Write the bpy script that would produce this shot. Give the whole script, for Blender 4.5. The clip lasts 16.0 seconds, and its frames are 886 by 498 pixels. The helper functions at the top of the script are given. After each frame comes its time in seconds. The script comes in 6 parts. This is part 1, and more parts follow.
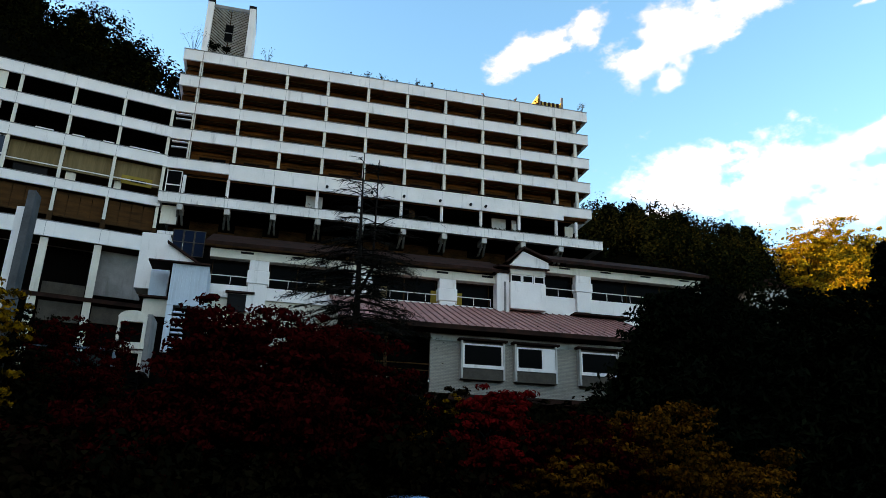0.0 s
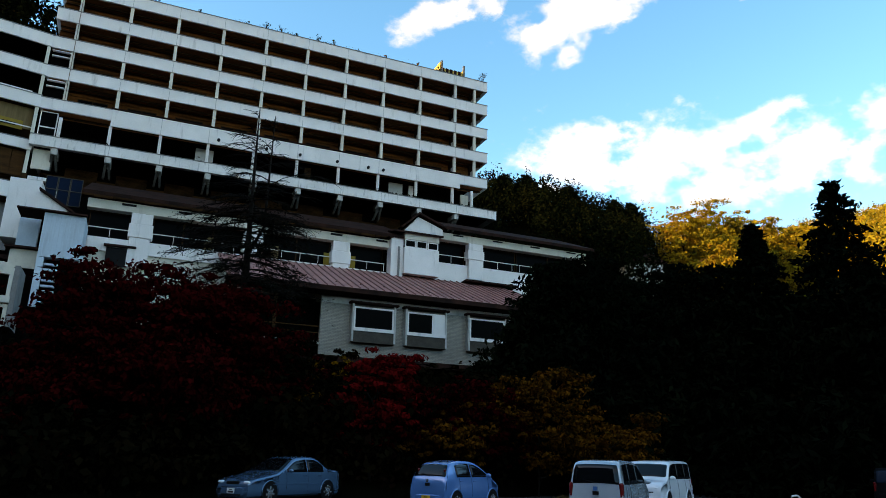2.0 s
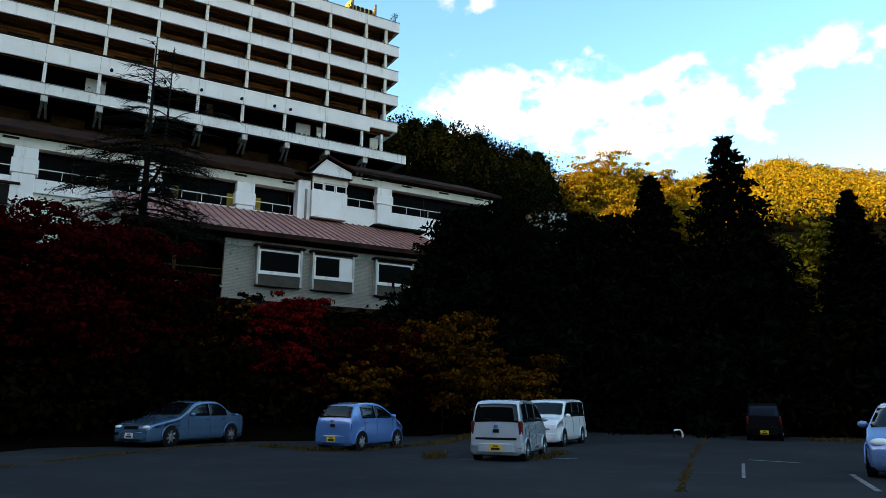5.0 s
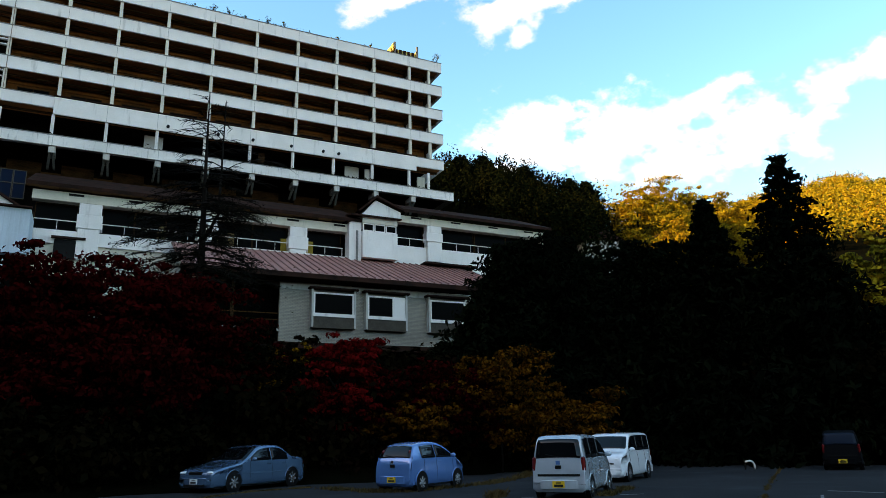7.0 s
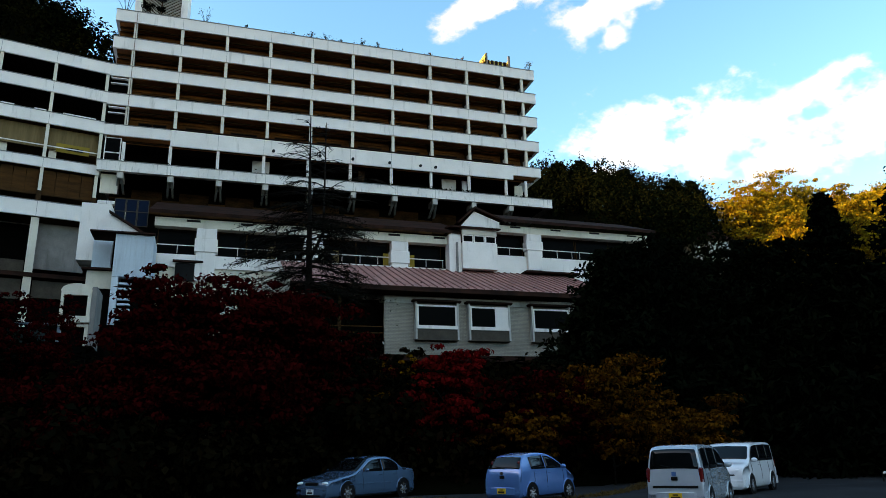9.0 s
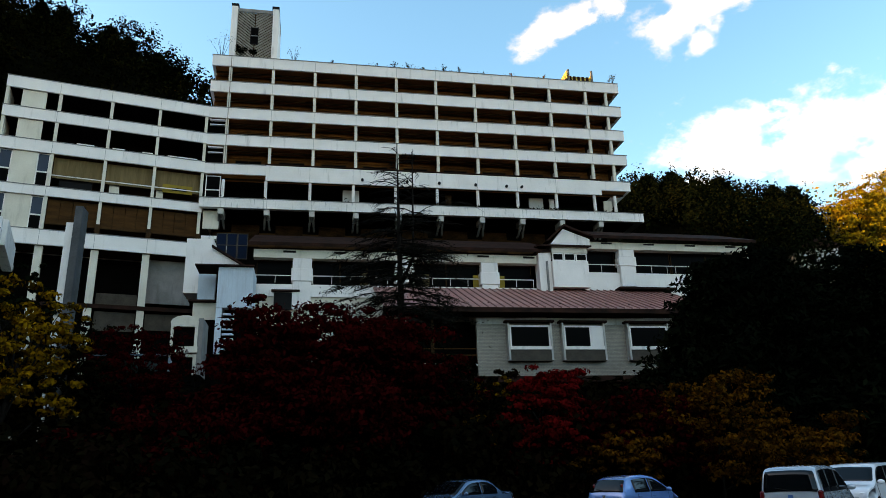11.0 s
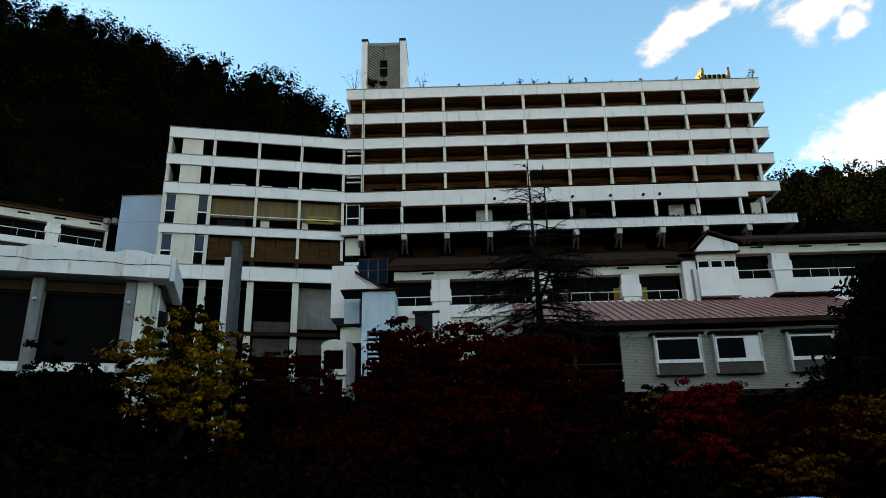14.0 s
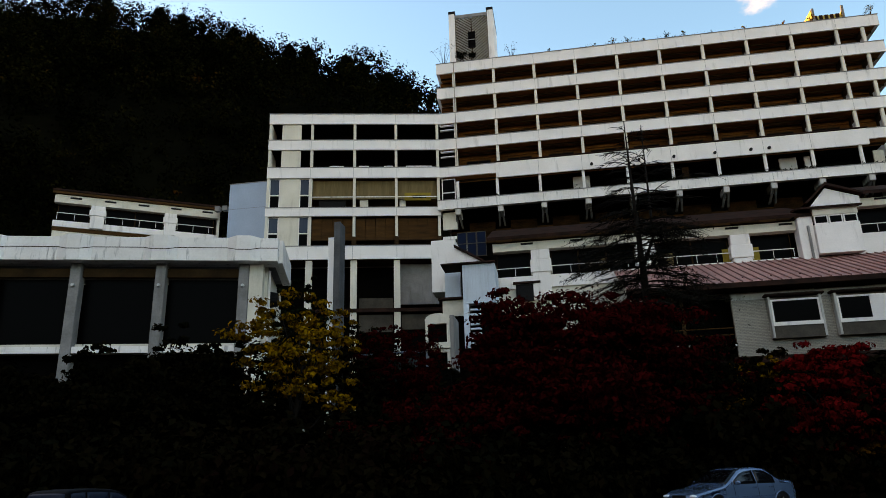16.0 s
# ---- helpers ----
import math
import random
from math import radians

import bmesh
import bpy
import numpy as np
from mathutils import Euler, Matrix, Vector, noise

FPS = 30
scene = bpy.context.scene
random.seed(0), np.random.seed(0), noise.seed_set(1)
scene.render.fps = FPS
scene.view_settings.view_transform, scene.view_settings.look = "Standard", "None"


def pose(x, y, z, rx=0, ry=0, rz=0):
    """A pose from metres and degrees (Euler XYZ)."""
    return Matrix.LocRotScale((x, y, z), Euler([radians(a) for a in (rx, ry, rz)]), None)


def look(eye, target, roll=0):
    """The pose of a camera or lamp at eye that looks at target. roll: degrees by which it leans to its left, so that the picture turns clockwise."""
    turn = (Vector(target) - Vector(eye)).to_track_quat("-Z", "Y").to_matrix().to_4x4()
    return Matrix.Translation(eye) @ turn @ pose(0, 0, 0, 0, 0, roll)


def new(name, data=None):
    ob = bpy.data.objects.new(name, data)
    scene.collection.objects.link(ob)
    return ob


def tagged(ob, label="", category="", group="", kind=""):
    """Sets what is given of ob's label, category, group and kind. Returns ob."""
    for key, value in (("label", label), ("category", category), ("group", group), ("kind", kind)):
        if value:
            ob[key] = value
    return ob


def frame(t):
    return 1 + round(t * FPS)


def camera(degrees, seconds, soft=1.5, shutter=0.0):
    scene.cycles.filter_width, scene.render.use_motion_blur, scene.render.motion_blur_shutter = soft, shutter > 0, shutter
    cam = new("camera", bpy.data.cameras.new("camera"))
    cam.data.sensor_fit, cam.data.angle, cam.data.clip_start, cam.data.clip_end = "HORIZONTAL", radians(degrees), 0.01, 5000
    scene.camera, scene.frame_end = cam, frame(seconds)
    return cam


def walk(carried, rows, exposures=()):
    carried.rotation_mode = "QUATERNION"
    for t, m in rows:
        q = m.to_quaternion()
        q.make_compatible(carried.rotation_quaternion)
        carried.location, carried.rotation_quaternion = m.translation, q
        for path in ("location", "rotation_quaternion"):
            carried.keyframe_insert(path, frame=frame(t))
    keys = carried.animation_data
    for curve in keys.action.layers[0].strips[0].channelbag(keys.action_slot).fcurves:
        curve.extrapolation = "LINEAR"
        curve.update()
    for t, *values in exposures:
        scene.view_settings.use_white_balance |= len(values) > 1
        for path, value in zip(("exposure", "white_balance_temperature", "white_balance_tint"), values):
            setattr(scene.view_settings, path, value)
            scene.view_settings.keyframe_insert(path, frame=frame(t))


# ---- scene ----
EYE = 1.45
cam = camera(63.86, 16.0, soft=0.5)
walk(cam, [
    (0.0, pose(0, 0, EYE, 109.224, -1.205, -14.837)),
    (0.5, pose(0, 0, EYE, 109.237, -0.947, -16.799)),
    (1.0, pose(0, 0, EYE, 108.971, -0.970, -19.427)),
    (1.5, pose(0, 0, EYE, 108.182, -0.975, -21.600)),
    (2.0, pose(0, 0, EYE, 106.537, -1.056, -23.671)),
    (2.5, pose(0, 0, EYE, 104.906, -1.101, -25.665)),
    (3.0, pose(0, 0, EYE, 103.444, -0.726, -27.270)),
    (3.5, pose(0, 0, EYE, 102.618, -0.675, -28.776)),
    (4.0, pose(0, 0, EYE, 102.248, -0.501, -30.682)),
    (4.2, pose(0, 0, EYE, 102.085, -0.541, -31.428)),
    (6.3, pose(0, 0, EYE, 104.031, 1.026, -29.054)),
    (6.5, pose(0, 0, EYE, 104.628, 1.017, -28.375)),
    (7.0, pose(0, 0, EYE, 105.098, 1.391, -26.444)),
    (7.5, pose(0, 0, EYE, 105.482, 1.460, -24.137)),
    (8.0, pose(0, 0, EYE, 105.830, 1.499, -22.260)),
    (8.5, pose(0, 0, EYE, 106.119, 1.454, -20.245)),
    (9.0, pose(0, 0, EYE, 106.130, 1.579, -18.038)),
    (9.5, pose(0, 0, EYE, 106.330, 1.689, -15.852)),
    (10.0, pose(0, 0, EYE, 106.727, 1.798, -13.909)),
    (12.3, pose(0, 0, EYE, 109.371, 1.758, -5.917)),
    (12.5, pose(0, 0, EYE, 109.408, 1.759, -5.129)),
    (13.0, pose(0, 0, EYE, 109.545, 1.525, -2.896)),
    (13.5, pose(0, 0, EYE, 109.776, 1.321, -1.024)),
    (14.0, pose(0, 0, EYE, 109.805, 1.356, 0.910)),
    (14.5, pose(0, 0, EYE, 109.553, 1.370, 2.844)),
    (15.0, pose(0, 0, EYE, 109.155, 1.462, 4.997)),
    (15.5, pose(0, 0, EYE, 108.729, 1.584, 7.101)),
    (16.0, pose(0, 0, EYE, 107.767, 1.590, 9.325)),
], exposures=[(0.0, 1.39, 9000, 24), (1.0, 1.36, 8800, 22), (1.5, 1.35, 8700, 21), (2.0, 1.19, 8100, 18), (2.5, 1.13, 7800, 16), (3.0, 1.14, 7900, 16), (3.5, 1.25, 8400, 19), (4.0, 1.38, 8700, 20), (7.0, 1.43, 8800, 20), (9.5, 1.36, 9000, 20), (12.5, 1.36, 10100, 23), (13.0, 1.27, 9700, 21), (14.5, 1.27, 9900, 22), (15.5, 1.32, 11200, 29), (16.0, 1.38, 11600, 32)])

# ---- world, sun, exposure ----
SUN_AZ, SUN_EL = -86.0, 22.8          # degrees clockwise from +y, degrees above the horizon
world = bpy.data.worlds.new("world")
scene.world = world
world.use_nodes = True
wn = world.node_tree.nodes
sky = wn.new("ShaderNodeTexSky")
sky.sky_type = "NISHITA"
sky.sun_disc = False
sky.sun_elevation = radians(SUN_EL)
sky.sun_rotation = radians(SUN_AZ)
sky.altitude = 1200
sky.air_density = 0.85
sky.dust_density = 1.0
sky.ozone_density = 0.2
wn["Background"].inputs["Strength"].default_value = 0.15
tone = wn.new("ShaderNodeHueSaturation")
tone.inputs["Hue"].default_value, tone.inputs["Saturation"].default_value, tone.inputs["Value"].default_value = 0.485, 1.33, 1.60
world.node_tree.links.new(sky.outputs["Color"], tone.inputs["Color"])
world.node_tree.links.new(tone.outputs["Color"], wn["Background"].inputs["Color"])
sun_data = bpy.data.lights.new("sun", "SUN")
sun_data.energy, sun_data.angle, sun_data.color = 4.5, radians(0.5), (1.0, 0.80, 0.52)
sun = new("sun", sun_data)
a, e = radians(SUN_AZ), radians(SUN_EL)
sun.matrix_world = look((math.sin(a) * math.cos(e) * 500, math.cos(a) * math.cos(e) * 500, math.sin(e) * 500), (0, 0, 0))


# ---- materials ----
def mat(name, col, rough=0.7, col2=None, scale=1.5, fine=14.0, stretch=(1, 1, 1), bump=0.15, metal=0.0, spec=None,
        stain=None, stain_amount=0.6, stain_stretch=(1.2, 1.2, 0.16), stain_at=(0.52, 0.72)):
    """Paint, concrete, wood or metal: two scales of variation, and streaked stains where asked."""
    m = bpy.data.materials.new(name)
    m.use_nodes = True
    n, l = m.node_tree.nodes, m.node_tree.links
    b = n["Principled BSDF"]
    b.inputs["Roughness"].default_value, b.inputs["Metallic"].default_value = rough, metal
    b.inputs["Specular IOR Level"].default_value = spec if spec is not None else (0.3 if max(col) > 0.2 else 0.04)
    tc = n.new("ShaderNodeTexCoord")
    mp = n.new("ShaderNodeMapping")
    mp.inputs["Scale"].default_value = stretch
    l.new(tc.outputs["Object"], mp.inputs["Vector"])
    n1 = n.new("ShaderNodeTexNoise")
    n1.inputs["Scale"].default_value, n1.inputs["Detail"].default_value = scale, 5
    n2 = n.new("ShaderNodeTexNoise")
    n2.inputs["Scale"].default_value, n2.inputs["Detail"].default_value = fine, 4
    for t in (n1, n2):
        l.new(mp.outputs["Vector"], t.inputs["Vector"])
    add = n.new("ShaderNodeMath")
    add.operation = "MULTIPLY_ADD"
    l.new(n2.outputs["Fac"], add.inputs[0])
    add.inputs[1].default_value = 0.45
    l.new(n1.outputs["Fac"], add.inputs[2])
    ramp = n.new("ShaderNodeMapRange")
    ramp.inputs["From Min"].default_value, ramp.inputs["From Max"].default_value = 0.5, 0.95
    l.new(add.outputs[0], ramp.inputs["Value"])
    mix = n.new("ShaderNodeMix")
    mix.data_type = "RGBA"
    c2 = col2 or tuple(c * 0.72 for c in col)
    mix.inputs["A"].default_value, mix.inputs["B"].default_value = (*col, 1), (*c2, 1)
    l.new(ramp.outputs["Result"], mix.inputs["Factor"])
    out = mix.outputs["Result"]
    if stain:
        ms = n.new("ShaderNodeMapping")
        ms.inputs["Scale"].default_value = stain_stretch
        l.new(tc.outputs["Object"], ms.inputs["Vector"])
        n3 = n.new("ShaderNodeTexNoise")
        n3.inputs["Scale"].default_value, n3.inputs["Detail"].default_value, n3.inputs["Roughness"].default_value = 1.4, 8, 0.65
        l.new(ms.outputs["Vector"], n3.inputs["Vector"])
        r3 = n.new("ShaderNodeMapRange")
        r3.inputs["From Min"].default_value, r3.inputs["From Max"].default_value = stain_at
        r3.inputs["To Max"].default_value = stain_amount
        l.new(n3.outputs["Fac"], r3.inputs["Value"])
        mx = n.new("ShaderNodeMix")
        mx.data_type = "RGBA"
        l.new(out, mx.inputs["A"])
        mx.inputs["B"].default_value = (*stain, 1)
        l.new(r3.outputs["Result"], mx.inputs["Factor"])
        out = mx.outputs["Result"]
    l.new(out, b.inputs["Base Color"])
    if bump:
        bp = n.new("ShaderNodeBump")
        bp.inputs["Strength"].default_value, bp.inputs["Distance"].default_value = bump, 0.02
        l.new(n2.outputs["Fac"], bp.inputs["Height"])
        l.new(bp.outputs["Normal"], b.inputs["Normal"])
    return m


def leaf_mat(name, cols, rough=0.9, spec=0.0, patch=0.12, single=0.45, low=0.32, high=0.68):
    """Leaves: each leaf takes its own shade out of the given colours."""
    m = bpy.data.materials.new(name)
    m.use_nodes = True
    n, l = m.node_tree.nodes, m.node_tree.links
    b = n["Principled BSDF"]
    b.inputs["Roughness"].default_value, b.inputs["Specular IOR Level"].default_value = rough, spec
    g = n.new("ShaderNodeNewGeometry")
    r = n.new("ShaderNodeValToRGB")
    r.color_ramp.interpolation = "LINEAR"
    el = r.color_ramp.elements
    while len(el) < len(cols):
        el.new(0.5)
    for i, c in enumerate(cols):
        el[i].position = i / (len(cols) - 1)
        el[i].color = (*c, 1)
    tc = n.new("ShaderNodeTexCoord")
    nz = n.new("ShaderNodeTexNoise")
    nz.inputs["Scale"].default_value, nz.inputs["Detail"].default_value = patch, 3
    l.new(tc.outputs["Object"], nz.inputs["Vector"])
    mr = n.new("ShaderNodeMapRange")
    mr.inputs["From Min"].default_value, mr.inputs["From Max"].default_value = low, high
    l.new(nz.outputs["Fac"], mr.inputs["Value"])
    mm = n.new("ShaderNodeMix")
    mm.inputs["Factor"].default_value = single
    l.new(mr.outputs["Result"], mm.inputs["A"])
    l.new(g.outputs["Random Per Island"], mm.inputs["B"])
    l.new(mm.outputs["Result"], r.inputs["Fac"])
    l.new(r.outputs["Color"], b.inputs["Base Color"])
    return m


def glass_mat(name, tint=(0.02, 0.025, 0.03), rough=0.05, spec=0.5):
    m = bpy.data.materials.new(name)
    m.use_nodes = True
    b = m.node_tree.nodes["Principled BSDF"]
    b.inputs["Base Color"].default_value = (*tint, 1)
    b.inputs["Roughness"].default_value = rough
    b.inputs["Specular IOR Level"].default_value = spec
    return m


WHITE = mat("white_paint", (0.87, 0.795, 0.745), 0.8, (0.76, 0.69, 0.64), 0.5, 9, stain=(0.20, 0.15, 0.11), stain_amount=0.6, stain_at=(0.57, 0.78))
WHITE_DIRTY = mat("white_paint_streaked", (0.85, 0.785, 0.735), 0.85, (0.70, 0.64, 0.59), 0.6, 8, stain=(0.09, 0.075, 0.06), stain_amount=0.8,
                  stain_stretch=(2.6, 2.6, 0.35), stain_at=(0.55, 0.72))
CREAM = mat("cream_paint", (0.72, 0.645, 0.53), 0.8, (0.6, 0.53, 0.43), 0.6, 9, stain=(0.25, 0.19, 0.13), stain_amount=0.5, stain_at=(0.55, 0.8))
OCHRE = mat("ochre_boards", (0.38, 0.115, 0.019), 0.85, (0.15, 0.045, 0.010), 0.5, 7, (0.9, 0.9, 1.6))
# Ochre broken up by a darker brown.
ROOMWALL = mat("uneven_ochre_plaster", (0.20, 0.066, 0.016), 0.95, (0.06, 0.021, 0.007), 0.45, 5)
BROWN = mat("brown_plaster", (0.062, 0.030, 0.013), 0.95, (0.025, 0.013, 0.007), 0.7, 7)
# Near black: the shade of rooms and recesses is in this colour.
DARK = mat("recess_shade", (0.003, 0.0022, 0.0018), 1.0, (0.0015, 0.0012, 0.001), 0.6, 6)
GREY = mat("grey_concrete", (0.27, 0.25, 0.235), 0.9, (0.16, 0.148, 0.136), 0.9, 10, stain=(0.08, 0.075, 0.07), stain_amount=0.6)
CONCRETE = mat("stained_concrete", (0.54, 0.50, 0.46), 0.9, (0.4, 0.37, 0.33), 0.8, 10, stain=(0.12, 0.10, 0.085), stain_amount=0.6)
BLUECLAD = mat("pale_blue_cladding", (0.34, 0.44, 0.54), 0.6, (0.28, 0.37, 0.46), 0.4, 6, bump=0.05)
WHITECLAD = mat("pale_metal_cladding", (0.55, 0.63, 0.68), 0.5, (0.45, 0.52, 0.57), 0.6, 8, bump=0.05, stain=(0.25, 0.26, 0.26), stain_amount=0.4)
ROOFDARK = mat("dark_brown_roofing", (0.042, 0.017, 0.012), 0.9, (0.010, 0.007, 0.006), 1.2, 10)
ROOFRED = mat("rusty_red_metal", (0.42, 0.19, 0.16), 0.6, (0.30, 0.13, 0.11), 0.6, 7, stain=(0.2, 0.13, 0.1), stain_amount=0.5)
FRAME = mat("aged_aluminium", (0.55, 0.55, 0.54), 0.5, (0.42, 0.42, 0.41), 2, 12, metal=0.3)
WOOD = mat("weathered_brown_wood", (0.085, 0.035, 0.012), 0.85, (0.035, 0.016, 0.007), 0.8, 8, (0.6, 1, 4))
CURTAIN = mat("faded_tan_blind", (0.20, 0.135, 0.065), 0.9, (0.12, 0.08, 0.035), 0.9, 5, (3, 3, 0.3))
YELLOW = mat("yellow_fabric", (0.30, 0.19, 0.025), 0.9)
SILLBOX = mat("dark_grey_panel", (0.090, 0.074, 0.058), 0.9, (0.05, 0.042, 0.034), 1.2, 9)
BARK = mat("dark_bark", (0.013, 0.010, 0.008), 0.95, (0.007, 0.0055, 0.0045), 3, 18, (1, 1, 0.3), 0.5)
ASPHALT = mat("old_asphalt", (0.026, 0.028, 0.030), 0.9, (0.016, 0.0175, 0.019), 0.25, 30, bump=0.3, spec=0.05, stain=(0.038, 0.044, 0.050), stain_amount=0.6, stain_stretch=(0.5, 0.5, 0.5))
# Ground kept near black, with the woods' shade in its colour.
FOREST_FLOOR = mat("shaded_forest_floor", (0.004, 0.004, 0.002), 1.0, (0.002, 0.002, 0.0012), 0.08, 2, bump=0.4, spec=0.0)
# Opaque panes, coloured near black for the unlit rooms behind them.
GLASS = glass_mat("dark_room_glass", (0.0008, 0.0008, 0.0008), 0.3, 0.02)
# Grey-blue tint paints the reflected sky into the pane.
SKYGLASS = glass_mat("sky_reflection_glass", (0.020, 0.034, 0.055), 0.25, 0.2)
PLATE = mat("plain_white_plate", (0.7, 0.72, 0.7), 0.5)
PLATE_Y = mat("plain_yellow_plate", (0.80, 0.46, 0.02), 0.5)
INK = mat("dark_ink", (0.02, 0.02, 0.02), 0.6, bump=0)
RUBBER = mat("tyre_rubber", (0.008, 0.008, 0.009), 0.9, spec=0.1)
BLACK = mat("black_plastic", (0.005, 0.005, 0.005), 0.6, spec=0.1)


# ---- mesh tools ----
def add_box(bm, x0, x1, y0, y1, z0, z1):
    c = [bm.verts.new(p) for p in ((x0, y0, z0), (x1, y0, z0), (x1, y1, z0), (x0, y1, z0), (x0, y0, z1), (x1, y0, z1), (x1, y1, z1), (x0, y1, z1))]
    for f in ((3, 2, 1, 0), (4, 5, 6, 7), (0, 1, 5, 4), (1, 2, 6, 5), (2, 3, 7, 6), (3, 0, 4, 7)):
        bm.faces.new([c[i] for i in f])


def prism(bm, outline, y0, y1):
    """A solid from an outline in x and z, from y0 to y1."""
    a = [bm.verts.new((x, y0, z)) for x, z in outline]
    b = [bm.verts.new((x, y1, z)) for x, z in outline]
    bm.faces.new(a)
    bm.faces.new(b[::-1])
    for i in range(len(a)):
        j = (i + 1) % len(a)
        bm.faces.new((a[j], a[i], b[i], b[j]))


def finish(bm, name, material, bevel=0.0, smooth=False):
    bmesh.ops.recalc_face_normals(bm, faces=bm.faces)
    if bevel:
        bmesh.ops.bevel(bm, geom=list(bm.edges), offset=bevel, segments=1, affect="EDGES", clamp_overlap=True)
    me = bpy.data.meshes.new(name)
    bm.to_mesh(me)
    bm.free()
    if smooth:
        me.polygons.foreach_set("use_smooth", [True] * len(me.polygons))
    me.materials.append(material)
    return me


def part(name, bm, material, parent, label="", bevel=0.0, smooth=False):
    me = finish(bm, name, material, bevel, smooth) if isinstance(bm, bmesh.types.BMesh) else bm
    ob = new(name, me)
    ob.parent = parent
    return tagged(ob, label)


def block(name, parent, material, x0, x1, y0, y1, z0, z1, label="", bevel=0.0):
    bm = bmesh.new()
    add_box(bm, x0, x1, y0, y1, z0, z1)
    return part(name, bm, material, parent, label, bevel)


def thing(name, m, label, category, group="", kind=""):
    ob = new(name)
    ob.empty_display_size = 0.5
    ob.matrix_world = m
    return tagged(ob, label, category, group, kind)


def shared(name, me, parent, m):
    ob = new(name, me)
    ob.parent = parent
    ob.matrix_basis = m
    return ob


def box_mesh(name, material, x0, x1, y0, y1, z0, z1, bevel=0.0):
    bm = bmesh.new()
    add_box(bm, x0, x1, y0, y1, z0, z1)
    return finish(bm, name, material, bevel)


def quads_mesh(name, centres, normals, sizes, aspect, material, rng):
    """Many small leaves: a bent four-cornered blade at each centre."""
    n = len(centres)
    nv = normals / np.linalg.norm(normals, axis=1)[:, None]
    r = rng.normal(size=(n, 3))
    u = np.cross(nv, r)
    u /= np.linalg.norm(u, axis=1)[:, None]
    v = np.cross(nv, u)
    s = sizes[:, None]
    corners = np.stack([centres - u * s, centres - v * s * aspect + nv * s * 0.25, centres + u * s, centres + v * s * aspect + nv * s * 0.25], 1).reshape(-1, 3)
    me = bpy.data.meshes.new(name)
    me.vertices.add(4 * n)
    me.vertices.foreach_set("co", corners.ravel())
    me.loops.add(4 * n)
    me.loops.foreach_set("vertex_index", np.arange(4 * n))
    me.polygons.add(n)
    me.polygons.foreach_set("loop_start", np.arange(0, 4 * n, 4))
    me.polygons.foreach_set("loop_total", np.full(n, 4))
    me.update(calc_edges=True)
    me.materials.append(material)
    return me


def tube(bm, pts, radii, sides=6):
    """A tapered limb along a line of points."""
    rings = []
    for i, p in enumerate(pts):
        d = (Vector(pts[min(i + 1, len(pts) - 1)]) - Vector(pts[max(i - 1, 0)])).normalized()
        q = d.to_track_quat("Z", "Y")
        rings.append([bm.verts.new(Vector(p) + q @ Vector((math.cos(2 * math.pi * k / sides) * radii[i], math.sin(2 * math.pi * k / sides) * radii[i], 0))) for k in range(sides)])
    for a, b in zip(rings, rings[1:]):
        for k in range(sides):
            bm.faces.new((a[k], a[(k + 1) % sides], b[(k + 1) % sides], b[k]))
    bm.faces.new(rings[0][::-1])
    bm.faces.new(rings[-1])


# ---- the lie of the land ----
RIDGE = [  # bearing, distance of the skyline, its angle above the eye
    (-180, 300, 6), (-150, 290, 8), (-135, 265, 22), (-122, 250, 31.2), (-104, 245, 31.2), (-90, 240, 31.2), (-80, 235, 31.5), (-60, 232, 32.0), (-46, 225, 31.3), (-39, 215, 33.0), (-33, 200, 33.3), (-28, 185, 33.2), (-23, 172, 32.2), (-19, 162, 31.8), (-15.7, 155, 31.2), (-12.6, 148, 30.4), (-9, 140, 28.6), (-4, 132, 25.4), (5, 125, 20), (18, 118, 19), (27, 112, 20.2), (32, 112, 19.8), (36, 116, 18.2), (40, 125, 17), (42.5, 260, 16.2), (46, 400, 16.3), (50, 430, 15.9), (54, 440, 16.6), (57.5, 450, 16.9), (62, 460, 15.4), (70, 470, 14), (90, 470, 13), (120, 420, 8), (150, 350, 6), (180, 300, 6)]
EDGE = [(-180, 60), (-90, 45), (-40, 26), (-15, 24.5), (0, 25.5), (16, 28.5), (25, 30), (34, 36), (42, 42), (50, 38), (60, 36), (75, 45), (120, 70), (180, 60)]


def land(x, y):
    az = np.degrees(np.arctan2(x, y))
    d = np.hypot(x, y)
    rb = np.array(RIDGE)
    eb = np.array(EDGE)
    dr = np.interp(az, rb[:, 0], rb[:, 1])
    zr = dr * np.tan(np.radians(np.interp(az, rb[:, 0], rb[:, 2])))
    de = np.interp(az, eb[:, 0], eb[:, 1])
    s = np.clip((d - de) / (dr - de), 0, None)
    up = zr * np.where(s < 1, s ** 1.15, 1 - 0.25 * np.clip(s - 1, 0, 1.6))
    # the hotel stands on a cut terrace at the foot of the hill
    cut = np.maximum(0.0, (y - 26) * 0.11) + np.maximum(0.0, y - 76) * 1.6 + np.maximum(0.0, np.abs(x + 6) - 44) * 1.2
    return np.where(d < de, 0.0, np.minimum(up, np.where(y > 20, np.maximum(cut, 0.2), up)))


